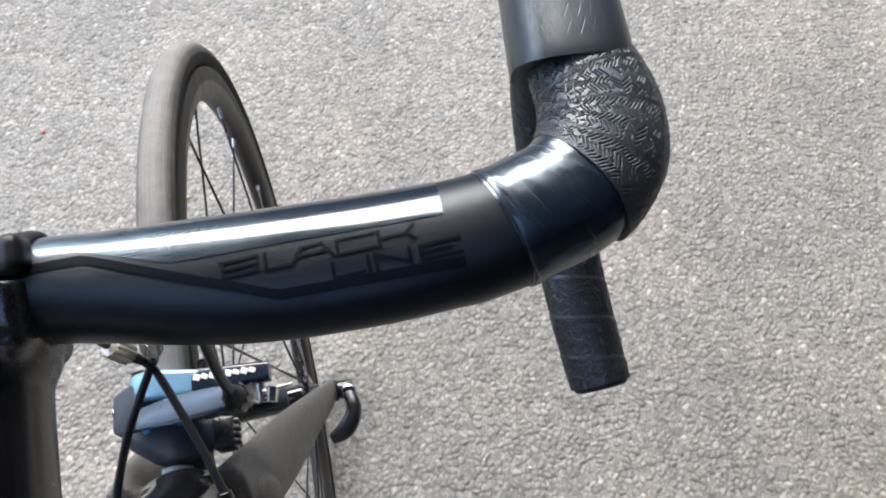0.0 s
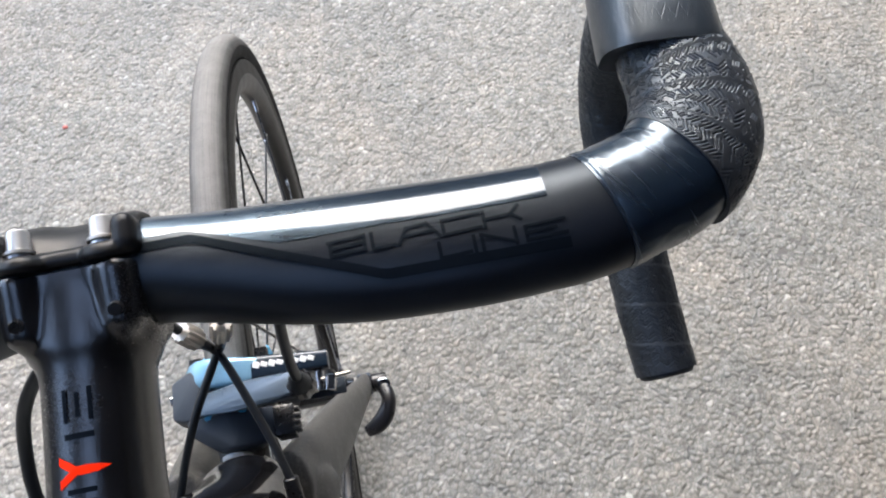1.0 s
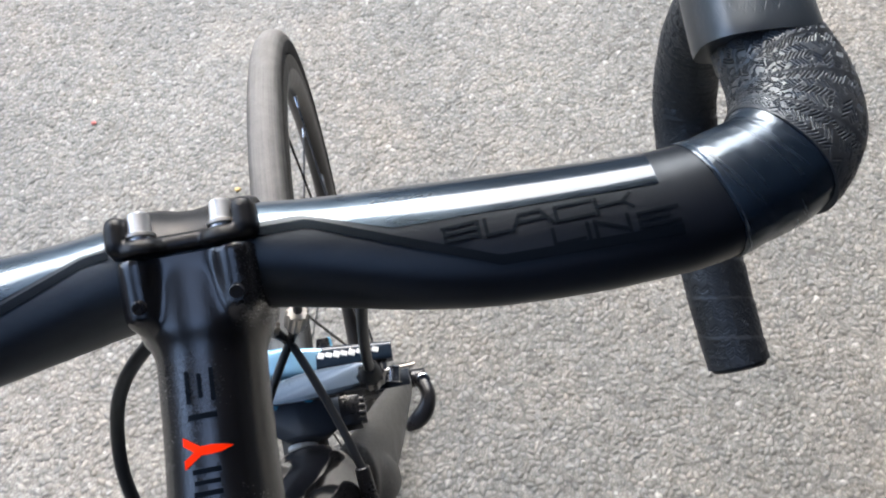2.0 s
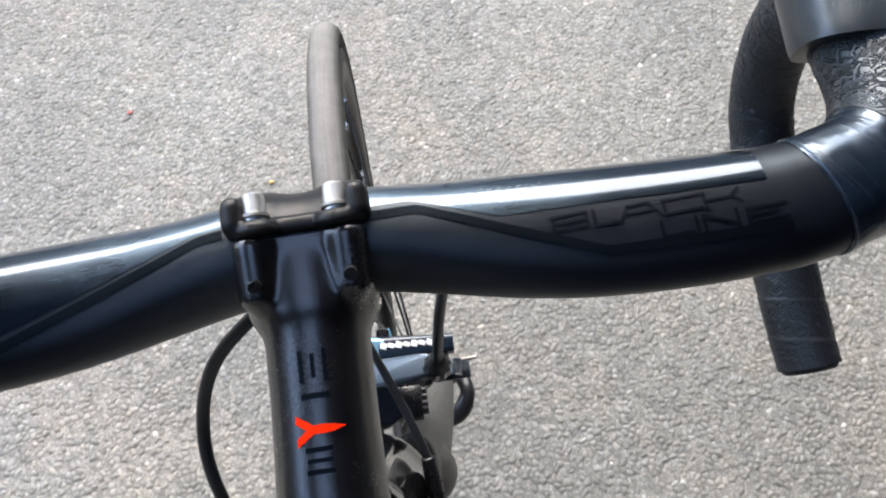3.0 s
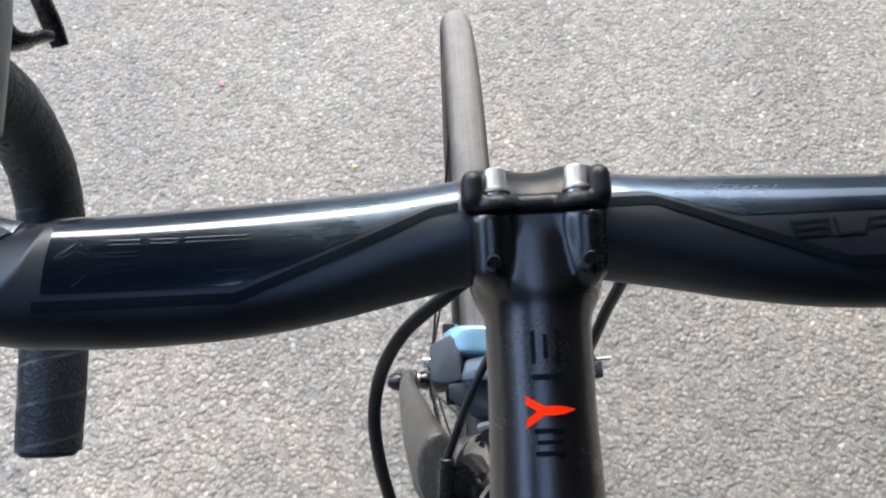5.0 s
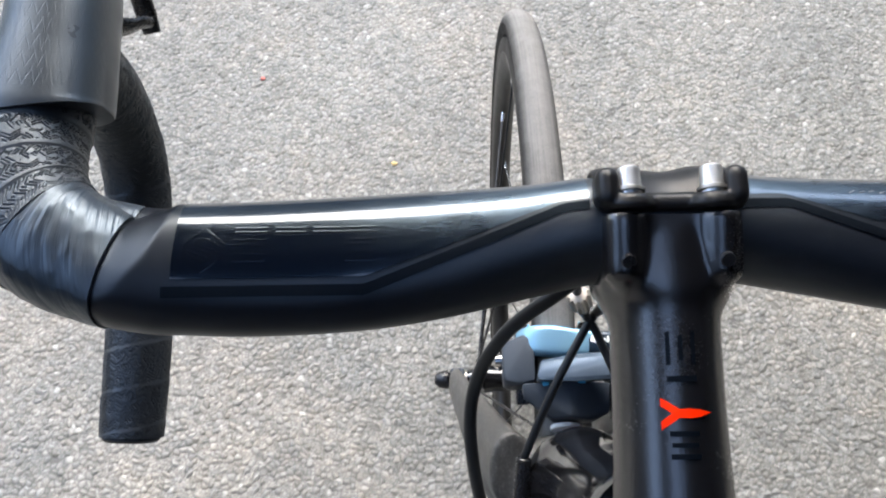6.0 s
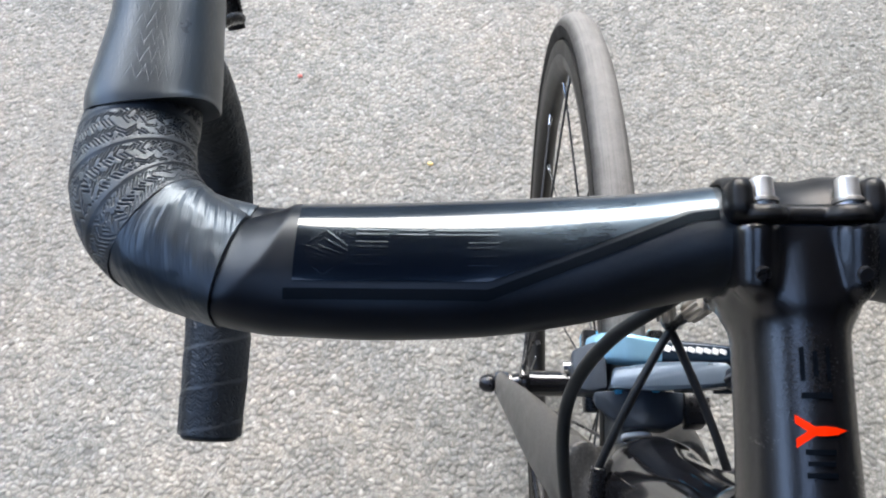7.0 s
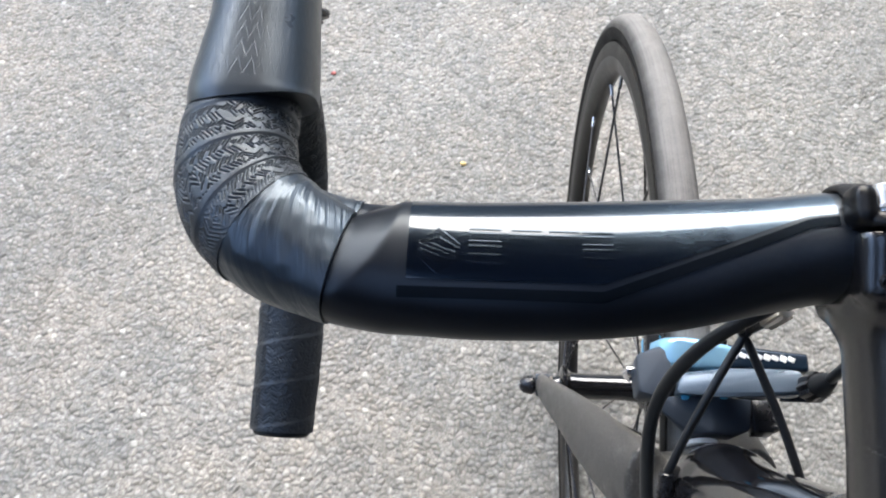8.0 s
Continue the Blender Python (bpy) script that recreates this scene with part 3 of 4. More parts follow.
def bar_end(sign):
    side = (0, 1, 0) if sign > 0 else (0, -1, 0)
    half = mirrored([fuller(r) if sign > 0 else tuple(r) for r in ENDS[sign]], sign)
    vinyl = [r for r in half if abs(r[0]) >= (0.1585 if sign > 0 else 0.1625) and (r[1] < 0.0215 or abs(r[0]) < 0.185)]
    pulled = lambda s, w: 0.0 if sign > 0 else 0.00022 * max(0.0, soft_noise((s * 1.0 + 0.0042 * math.sin(w) - 0.0015 * math.cos(w), w * 0.010, 3.0), 330.0)) * min(1.0, s / 0.004)
    ripple = lambda s, w: 0.00016 * soft_noise((s * 1.0, w * 0.05, sign), 160.0) + pulled(s, w) - (0.0 if sign > 0 else facet(0.1625, -math.cos(w), math.sin(w)) * max(0.0, 1 - s / 0.020)) + (0.0007 + 0.0004 * min(1.0, s / 0.02) if s > 0.0012 or sign < 0 else 0.0003)
    lean = lambda s, w: (0.0022 if sign > 0 else -0.0004) * max(0.0, 1 - s / 0.02) * -sign * math.cos(w)
    part("finishing_tape", sweep([tuple(r) for r in curve_points(vinyl, 90)[0]], side, 96, POWER, ripple, lip=0.08, shift=lean), VINYL if sign > 0 else PULLED, handlebar, "smooth stretched black vinyl tape" if sign > 0 else "creased black vinyl tape")
    first = [r for r in half if r[1] >= 0.0165 and abs(r[0]) > 0.185]
    rows, _ = curve_points(first, 310)
    back = lambda s, c, z: -(0.009 if sign > 0 else 0.006) * (0.5 - 0.5 * sign * c) * max(0.0, 1 - s / 0.04)
    wound("bar_tape", grow([tuple(r) for r in rows], 0.0015), side, 0.00021, 0.0140, 0.00022 if sign > 0 else 0.00036, -1.0, 0.00046, 2.1, handlebar, "black embossed wound bar tape", back, 0.62, 0.07 if sign > 0 else 0.17)
    rows, _ = curve_points(mirrored(HOOK, sign), 560)
    wound("bar_tape", [tuple(r) for r in rows], (1, 0, 0), 0.0004, 0.0185, 0.00030, sign, 0.00036, 2.0, handlebar, "black embossed wound bar tape", None, 0.0, 0.07)
    end = Vector(HOOK[-1][:3])
    end.x *= sign
    way = (end - Vector((sign * HOOK[-2][0], *HOOK[-2][1:3]))).normalized()
    part("bar_plug", rod(end - way * 0.002, end + way * 0.0022, 0.0126, segs=32, edge=0.0012), RUBBER, handlebar, "black rubber bar end plug")
    lever = new("brake_lever")
    lever.parent = bicycle
    rows, _ = curve_points(mirrored(HOODLINE if sign > 0 else [drawn_in(r) for r in HOODLINE], sign), 70)
    slant = lambda s, w: -(0.0068 * math.sin(w) + 0.0004 * sign * math.cos(w)) * max(0.0, 1 - s / 0.05)
    part("hood", sweep([tuple(r) for r in rows], (-1, 0, 0), 64, 2.5, lip=0.12, shift=slant), HOOD, lever, "grey-black rubber hood with zigzag relief")
    blade = [(0.2060, 0.150, 0.868, 0.0075, 0.0060), (0.2060, 0.168, 0.850, 0.0070, 0.0045), (0.2056, 0.176, 0.828, 0.0060, 0.0036),
             (0.2052, 0.175, 0.806, 0.0048, 0.0032), (0.2045, 0.170, 0.792, 0.0050, 0.0030), (0.2030, 0.164, 0.784, 0.0042, 0.0026)]
    rows, _ = curve_points(mirrored(blade, sign), 40)
    part("lever_blade", sweep([tuple(r) for r in rows], (1, 0, 0), 24, 2.4), BLACK, lever, "black brake lever blade")
    paddle = [(0.2050, 0.1400, 0.850, 0.0050, 0.0040), (0.2045, 0.1345, 0.826, 0.0075, 0.0034), (0.2000, 0.1370, 0.818, 0.0075, 0.0028), (0.1950, 0.1420, 0.815, 0.0055, 0.0024),
              (0.1915, 0.1450, 0.812, 0.0030, 0.0020)]
    rows, _ = curve_points(mirrored(paddle, sign), 26)
    part("shift_paddle", sweep([tuple(r) for r in rows], (1, 0, 0), 20, 2.6), BLACK, lever, "black shift paddle")
    clamp = [(0.2045, 0.078, 0.856, 0.0160, 0.0160), (0.2048, 0.086, 0.853, 0.0160, 0.0160)]
    part("clamp_band", sweep(mirrored(clamp, sign), (sign, 0, 0), 32), STEEL, lever)


bar_end(1)
bar_end(-1)

# ---- stem ----
stem = new("stem")
stem.parent = bicycle
stem.location.x = 0.0012
CLAMP = Vector((0, 0.0125, 0.862))
WAY = Vector((0, -0.975, -0.222)).normalized()      # from the bar back to the steerer
UPS = Vector((0, -WAY.z, WAY.y)) * -1               # square to the stem, upwards
STEM_TURN = Matrix((( 1, 0, 0), (0, -WAY.y, UPS.y), (0, -WAY.z, UPS.z))).to_4x4()


def stem_frame(x=0.0, back=0.0, up=0.0):
    """A pose on the stem: its y runs forward along the stem, its z square to it."""
    return Matrix.Translation(CLAMP + Vector((x, 0, 0)) + WAY * back + UPS * up) @ STEM_TURN


def half_ring(a0, a1, inner, outer, half, bm, dip=0.0):
    """Part of a clamp ring about the bar between two angles (0 is forward, 90 up)."""
    n, m = 20, 17
    grid = []
    for i in range(n + 1):
        w = radians(a0 + (a1 - a0) * i / n)
        row = []
        for j in range(m):
            x = half * (2 * j / (m - 1) - 1)
            e = 0.0009 * (1 if j in (0, m - 1) else 0)
            r = outer - e - dip * max(0.0, 1 - (x / 0.0085) ** 2)
            row.append(bm.verts.new(stem_frame() @ Vector((x, r * math.cos(w), r * math.sin(w)))))
        low = [bm.verts.new(stem_frame() @ Vector((half * (2 * j / (m - 1) - 1), inner * math.cos(w), inner * math.sin(w)))) for j in range(m)]
        grid.append(row + low[::-1])
    k = len(grid[0])
    for i in range(n):
        for j in range(k):
            bm.faces.new((grid[i][j], grid[i][(j + 1) % k], grid[i + 1][(j + 1) % k], grid[i + 1][j]))
    bm.faces.new(grid[0])
    bm.faces.new(grid[-1][::-1])


def stem_drift(back):
    """The stem runs a little to one side towards the steerer."""
    return -0.024 * max(0.0, back - 0.02)


body = bmesh.new()
half_ring(80, 280, 0.0160, 0.0192, 0.0200, body)
for _x in (-0.0137, 0.0137):
    for _u in (1, -1):
        merge(body, rod(stem_frame(_x, -0.0045, _u * 0.0178).translation, stem_frame(_x, 0.0225, _u * 0.0116).translation, 0.0064, 0.0064, 28, 0.0050))
_rows = [(-0.0040, 0.0198, 0.0190), (0.0010, 0.0198, 0.0190), (0.010, 0.0200, 0.0188), (0.0180, 0.0200, 0.0186), (0.0225, 0.0192, 0.0180), (0.0262, 0.0168, 0.0171), (0.030, 0.0160, 0.0166), (0.045, 0.0159, 0.0164),
         (0.060, 0.0160, 0.0166), (0.078, 0.0166, 0.0172), (0.086, 0.0168, 0.0175)]
_ctl = [(*(CLAMP + WAY * b + Vector((stem_drift(b), 0, 0)) - UPS * min(0.0022, b * 0.1)), w, h + min(0.0022, b * 0.1)) for b, w, h in _rows]
_pts, _ = curve_points(_ctl, 60)
merge(body, sweep([tuple(r) for r in _pts], (1, 0, 0), 56, 2.15))
STEER = CLAMP + WAY * 0.096
AXIS = Vector((0, -0.2924, 0.9563))
merge(body, rod(STEER - AXIS * 0.021, STEER + AXIS * 0.0155, 0.0185, segs=40, edge=0.002))
body = fused(body, 0.0007, 56)
_cut = bmesh.ops.bisect_plane(body, geom=body.verts[:] + body.edges[:] + body.faces[:], plane_co=CLAMP + WAY * 0.0010, plane_no=WAY, clear_inner=True)
bmesh.ops.holes_fill(body, edges=[g for g in _cut["geom_cut"] if isinstance(g, bmesh.types.BMEdge)])
part("stem_body", body, STEM, stem, "black bead-blasted alloy stem")
part("top_cap", rod(STEER + AXIS * 0.0158, STEER + AXIS * 0.0195, 0.0162, 0.015, 36, 0.0015), BLACK, stem)

plate_bm = bmesh.new()
half_ring(-87.5, 87.5, 0.0161, 0.0188, 0.0205, plate_bm, 0.0016)
for _x in (-0.0118, 0.0118):
    for _u in (1, -1):
        merge(plate_bm, rod(stem_frame(_x, -0.0003, _u * 0.0168).translation, stem_frame(_x, -0.0052, _u * 0.0172).translation, 0.0074, 0.0068, 24, 0.0012))
        merge(plate_bm, block((0.0072, 0.0125, 0.0120), stem_frame(_x + math.copysign(0.0064, _x), -0.0070, _u * 0.0172), 0.0034))
merge(plate_bm, block((0.020, 0.0050, 0.0070), stem_frame(0, -0.0030, 0.0160), 0.0018))
part("faceplate", fused(plate_bm, 0.0005, 16), FACE, stem, "black faceplate of the stem")


# black studs give the dark of the bolt holes in the lugs
for _x in (-0.0137, 0.0137):
    part("hole_stud", rod(stem_frame(_x, 0.0125, 0.0160).translation, stem_frame(_x, 0.0150, 0.0208).translation, 0.0021, segs=16), BLACK, stem, "black stud standing in for a shaded bolt hole")


def cap_bolt(x, up):
    b = part("bolt", rod(stem_frame(x, -0.0040, up).translation, stem_frame(x, -0.0132, up).translation, 0.0036, 0.0032, segs=28, edge=0.0006), BRIGHT, stem, "bright steel cap bolt")
    part("washer", rod(stem_frame(x, -0.0056, up).translation, stem_frame(x, -0.0068, up).translation, 0.0044, segs=24, edge=0.0002), STEEL, b)


for _x in (-0.0118, 0.0118):
    for _u in (0.0186, -0.0186):
        cap_bolt(_x, _u)


def on_stem(x, back, lift=0.0002):
    """The place on top of the stem at a distance back from the bar."""
    b = np.array([r[0] for r in _rows])
    w, h = (float(np.interp(back, b, [r[k] for r in _rows])) for k in (1, 2))
    u = max(-0.99, min(0.99, (x + 0.0010) / w))
    z = (h + lift) * (1 - abs(u) ** 2.15) ** (1 / 2.15)
    return CLAMP + Vector(((x + 0.0010) * (1 + lift / w) + stem_drift(back), 0, 0)) + WAY * back + UPS * z


def stem_mark(name, polys, mat, label="", lift=0.00025):
    bm = bmesh.new()
    for poly in polys:
        vs = [bm.verts.new(on_stem(x, back, lift)) for x, back in poly]
        bm.faces.new(vs)
    return part(name, bm, mat, stem, label)


def cell(x0, x1, b0, b1):
    n = 6
    return [[(x0 + (x1 - x0) * i / n, b0), (x0 + (x1 - x0) * (i + 1) / n, b0), (x0 + (x1 - x0) * (i + 1) / n, b1), (x0 + (x1 - x0) * i / n, b1)] for i in range(n)]


# plain print blocks and an orange three-armed mark on the stem
def stem_bars(*cells):
    return stem_mark("print_block", [q for c in cells for q in cell(*c)], DECAL)


stem_bars((-0.0052, -0.0040, 0.0340, 0.0432), (-0.0018, -0.0006, 0.0352, 0.0420), (0.0016, 0.0028, 0.0340, 0.0432))
stem_bars((-0.0052, 0.0028, 0.0462, 0.0478))
stem_bars((-0.0052, 0.0026, 0.0610, 0.0624), (-0.0048, 0.0022, 0.0641, 0.0653), (-0.0052, 0.0026, 0.0670, 0.0684))
_c = 0.0563
stem_mark("orange_mark", [[(-0.0072, _c - 0.0044), (-0.0024, _c - 0.0012), (-0.0044, _c), (-0.0072, _c - 0.0020)],
                          [(-0.0072, _c + 0.0044), (-0.0072, _c + 0.0020), (-0.0044, _c), (-0.0024, _c + 0.0012)],
                          [(-0.0044, _c), (-0.0024, _c - 0.0012), (0.0004, _c - 0.0013), (0.0004, _c + 0.0013), (-0.0024, _c + 0.0012)],
                          [(0.0004, _c - 0.0013), (0.0032, _c - 0.0010), (0.0064, _c - 0.0002), (0.0032, _c + 0.0010), (0.0004, _c + 0.0013)]], ORANGE, "bright orange painted mark", 0.0003)

# ---- head tube and the frame's front ----
frame_front = new("frame_front")
frame_front.parent = bicycle
LOW = STEER - AXIS * 0.195
_ht = [(0.0, 0.0265), (0.004, 0.0285), (0.016, 0.0280), (0.030, 0.0250), (0.060, 0.0225), (0.120, 0.0212), (0.150, 0.0220), (0.160, 0.0230), (0.1685, 0.0225)]
_pts, _ = curve_points([(*(LOW + AXIS * d), r, r) for d, r in _ht], 60)
part("head_tube", sweep([tuple(r) for r in _pts], (1, 0, 0), 48), FRAME, frame_front, "gloss black head tube")
part("headset_ring", rod(LOW - AXIS * 0.0045, LOW - AXIS * 0.0005, 0.0262, segs=48, edge=0.0008), BLACK, frame_front)
part("headset_spacer", rod(STEER - AXIS * 0.0260, STEER - AXIS * 0.0212, 0.0180, 0.0170, 40, 0.0008), BLACK, frame_front)
_d = LOW + AXIS * 0.035
part("down_tube", sweep([tuple(r) for r in curve_points([(*(_d + Vector((0, -k * 0.74, -k * 0.67))), 0.024 + 0.012 * k, 0.026 + 0.02 * k) for k in (0.0, 0.08, 0.2, 0.34)], 40)[0]], (1, 0, 0), 40, 2.3), FRAME, frame_front, "gloss black down tube")
_d = LOW + AXIS * 0.135
part("top_tube", sweep([tuple(r) for r in curve_points([(*(_d + Vector((0, -k, -k * 0.06))), 0.018, 0.020) for k in (0.0, 0.1, 0.22, 0.36)], 40)[0]], (1, 0, 0), 40, 2.2), FRAME, frame_front, "gloss black top tube")

# ---- fork ----
fork = new("fork")
fork.parent = bicycle
HUB = Vector((LEAN_X, 0.1335, 0.334))
CROWN = LOW - AXIS * 0.016 + Vector((LEAN_X * 0.6, 0, 0))
fork_bm = sweep([tuple(r) for r in curve_points([(CROWN.x - 0.036, CROWN.y + 0.010, CROWN.z - 0.030, 0.012, 0.012), (CROWN.x - 0.026, CROWN.y + 0.004, CROWN.z - 0.008, 0.019, 0.016),
               (CROWN.x, CROWN.y, CROWN.z + 0.001, 0.0235, 0.015), (CROWN.x + 0.026, CROWN.y + 0.004, CROWN.z - 0.008, 0.019, 0.016), (CROWN.x + 0.036, CROWN.y + 0.010, CROWN.z - 0.030, 0.012, 0.012)], 40)[0]], (0, 1, 0), 32, 2.3)
merge(fork_bm, rod(CROWN - AXIS * 0.002, LOW - AXIS * 0.0045, 0.026, 0.0258, 48, 0.001))
for _s in (-1, 1):
    _bl = [(0.027, -0.150, 0.315, 0.0200, 0.0120), (0.0350, -0.130, 0.272, 0.0225, 0.0112), (0.0430, -0.098, 0.210, 0.0215, 0.0098),
           (0.0505, -0.060, 0.135, 0.0165, 0.0082), (0.0560, -0.025, 0.060, 0.0125, 0.0070), (0.0570, -0.004, 0.012, 0.0105, 0.0058), (0.0570, 0.002, -0.004, 0.0075, 0.0045)]
    _ctl = [(HUB.x + _s * x, HUB.y + y, HUB.z + z, a, b) for x, y, z, a, b in _bl]
    merge(fork_bm, sweep([tuple(r) for r in curve_points(_ctl, 60)[0]], (0, 0.9, 0.4), 32, 2.1))
part("fork_body", fused(fork_bm, 0.0014, 14), FORK, fork, "dusty dark carbon fork with two slender blades")
for _s in (-1, 1):
    part("dropout", rod(HUB + Vector((_s * 0.050, 0, 0)), HUB + Vector((_s * 0.0625, 0, 0)), 0.0105, segs=24, edge=0.001), DARKGREY, fork)

# ---- front wheel ----
wheel = new("front_wheel")
wheel.parent = bicycle
R = 0.3335
_tw = 0.0119
_prof = [( _tw * math.cos(w), R - _tw + _tw * math.sin(w)) for w in [radians(a) for a in range(6, 175, 7)]]
part("tread", lathe(_prof + [(-_tw * 0.8, R - _tw), (_tw * 0.8, R - _tw)], HUB, segs=160), TYRE, wheel, "dusty grey-black slick tyre tread")
_prof = [(_tw * 0.99, R - _tw * 0.92), (_tw * 1.0, R - _tw * 1.05), (_tw * 0.93, R - _tw * 1.4), (_tw * 0.80, R - _tw * 1.75), (0.004, R - _tw * 1.7), (-0.004, R - _tw * 1.7),
         (-_tw * 0.80, R - _tw * 1.75), (-_tw * 0.93, R - _tw * 1.4), (-_tw * 1.0, R - _tw * 1.05), (-_tw * 0.99, R - _tw * 0.92), (-0.006, R - _tw * 0.95), (0.006, R - _tw * 0.95)]
part("sidewall", lathe(_prof, HUB, segs=160), SIDEWALL, wheel, "black tyre sidewall")
_rt = R - 0.0225
_prof = [(0.0106, _rt), (0.0110, _rt - 0.0015), (0.0108, _rt - 0.0120), (-0.0108, _rt - 0.0120), (-0.0110, _rt - 0.0015), (-0.0106, _rt)]
part("brake_track", lathe(_prof, HUB, segs=160), TRACK, wheel, "worn grey machined brake track")
_prof = [(0.0108, _rt - 0.0118), (0.0104, _rt - 0.0170), (0.0085, _rt - 0.0225), (0.0050, _rt - 0.0265), (0.0020, _rt - 0.0280), (-0.0020, _rt - 0.0280), (-0.0050, _rt - 0.0265),
         (-0.0085, _rt - 0.0225), (-0.0104, _rt - 0.0170), (-0.0108, _rt - 0.0118)]
part("rim", lathe(_prof, HUB, segs=160), RIM, wheel, "black semi-aero rim")
_hub = [(-0.047, 0.008), (-0.041, 0.010), (-0.0385, 0.019), (-0.0345, 0.019), (-0.031, 0.0130), (-0.020, 0.0118), (0.020, 0.0118), (0.031, 0.0130), (0.0345, 0.019), (0.0385, 0.019), (0.041, 0.010), (0.047, 0.008)]
hub = part("hub", lathe(_hub, HUB, segs=48), FRAME, wheel, "black hub shell")
for _s in (-1, 1):
    part("locknut", rod(HUB + Vector((_s * 0.0465, 0, 0)), HUB + Vector((_s * 0.0500, 0, 0)), 0.0085, segs=24), STEEL, wheel)
part("skewer", rod(HUB - Vector((0.077, 0, 0)), HUB + Vector((0.074, 0, 0)), 0.0025, segs=16), STEEL, wheel)
part("skewer_nut", rod(HUB - Vector((0.0625, 0, 0)), HUB - Vector((0.0765, 0, 0)), 0.0090, 0.0078, 24, 0.0030), BLACK, wheel, "black quick release nut")
_c = HUB + Vector((0.0625, 0, 0))
part("skewer_head", rod(_c, _c + Vector((0.0150, 0, 0)), 0.0090, 0.0080, 24, 0.0015), BLACK, wheel, "black quick release head")
part("nut_cap", rod(HUB - Vector((0.0760, 0, 0)), HUB - Vector((0.0785, 0, 0)), 0.0052, 0.0036, 20, 0.0012), CHROME, wheel, "bright end of the skewer nut")
part("skewer_cap", rod((0.0672, 0.1275, 0.3460), (0.0672, 0.1240, 0.3530), 0.0062, segs=24, edge=0.0006), CHROME, wheel, "bright cap of the quick release")
_lv = [(0.0640, 0.1300, 0.3440, 0.0072, 0.0080), (0.0680, 0.1200, 0.3460, 0.0066, 0.0082), (0.0690, 0.1090, 0.3470, 0.0068, 0.0084), (0.0640, 0.0985, 0.3440, 0.0082, 0.0080),
       (0.0555, 0.0920, 0.3390, 0.0080, 0.0066), (0.0450, 0.0890, 0.3340, 0.0055, 0.0045)]
part("skewer_lever", sweep([tuple(r) for r in curve_points(_lv, 36)[0]], (1, 0.4, 0), 24, 2.4), BLACK, wheel, "black curved quick release lever")

_ri, SPOKES = _rt - 0.0270, 20
for _i in range(SPOKES):
    _s = 1 if _i % 2 else -1
    _w = 2 * math.pi * (_i + 0.35) / SPOKES
    _hw = _w + (0.62 if (_i // 2) % 2 else -0.62)
    _a = HUB + Vector((_s * 0.0365, 0.0165 * math.cos(_hw), 0.0165 * math.sin(_hw)))
    _b = HUB + Vector((_s * 0.0020, _ri * math.cos(_w), _ri * math.sin(_w)))
    _n = _b + (_a - _b).normalized() * 0.012
    part("spoke", rod(_a, _n, 0.00105, segs=8), BLACK, wheel)
    part("nipple", rod(_b + (_b - _n) * 0.1, _n, 0.0019, 0.0016, 10), CHROME, wheel, "bright spoke nipple")
_w = radians(-62)
_b = HUB + Vector((0, _ri * math.cos(_w), _ri * math.sin(_w)))
part("valve", rod(_b, _b + (HUB - _b).normalized() * 0.030, 0.0030, 0.0022, 12), BLACK, wheel)

# ---- front brake ----
brake = new("front_brake")
brake.parent = bicycle
BX, BZ = -0.003, 0.672                 # pivot line


def brake_plate(name, outline, y0, thick, mat, label="", bevel=0.0010):
    return part(name, plate([(BX + x, BZ + z) for x, z in outline], thick, Matrix.Translation((0, y0, 0)), bevel), mat, brake, label)


part("pivot_washer", rod((-0.0051, 0.0042, 0.6500), (-0.0051, 0.0066, 0.6500), 0.0080, segs=36, edge=0.0004), PALE, brake, "bright washer behind the brake")
part("pivot_bolt", rod((BX, -0.006, BZ - 0.021), (BX, 0.030, BZ - 0.021), 0.0036, segs=20), BLACK, brake)


def forged(name, rows, mat, label):
    """A forged arm of boxy section along rows of x, y, z, half depth, half height."""
    return part(name, sweep([tuple(r) for r in curve_points(rows, 40)[0]], (0, 1, 0), 40, 4.5, lip=0.3), mat, brake, label, 50)


def hull(name, pts, mat, label="", bevel=0.0012):
    """A faceted forging: the tight skin round its corner points, edges rounded."""
    bm = bmesh.new()
    for p in pts:
        bm.verts.new(p)
    out = bmesh.ops.convex_hull(bm, input=bm.verts[:])
    bmesh.ops.delete(bm, geom=list({g for g in out["geom_interior"] + out["geom_unused"] if isinstance(g, bmesh.types.BMVert)}), context="VERTS")
    bmesh.ops.dissolve_limit(bm, angle_limit=radians(2), verts=bm.verts[:], edges=bm.edges[:])
    bmesh.ops.bevel(bm, geom=bm.edges[:], offset=bevel, segments=2, affect="EDGES", profile=0.5)
    return part(name, bm, mat, brake, label, 30)


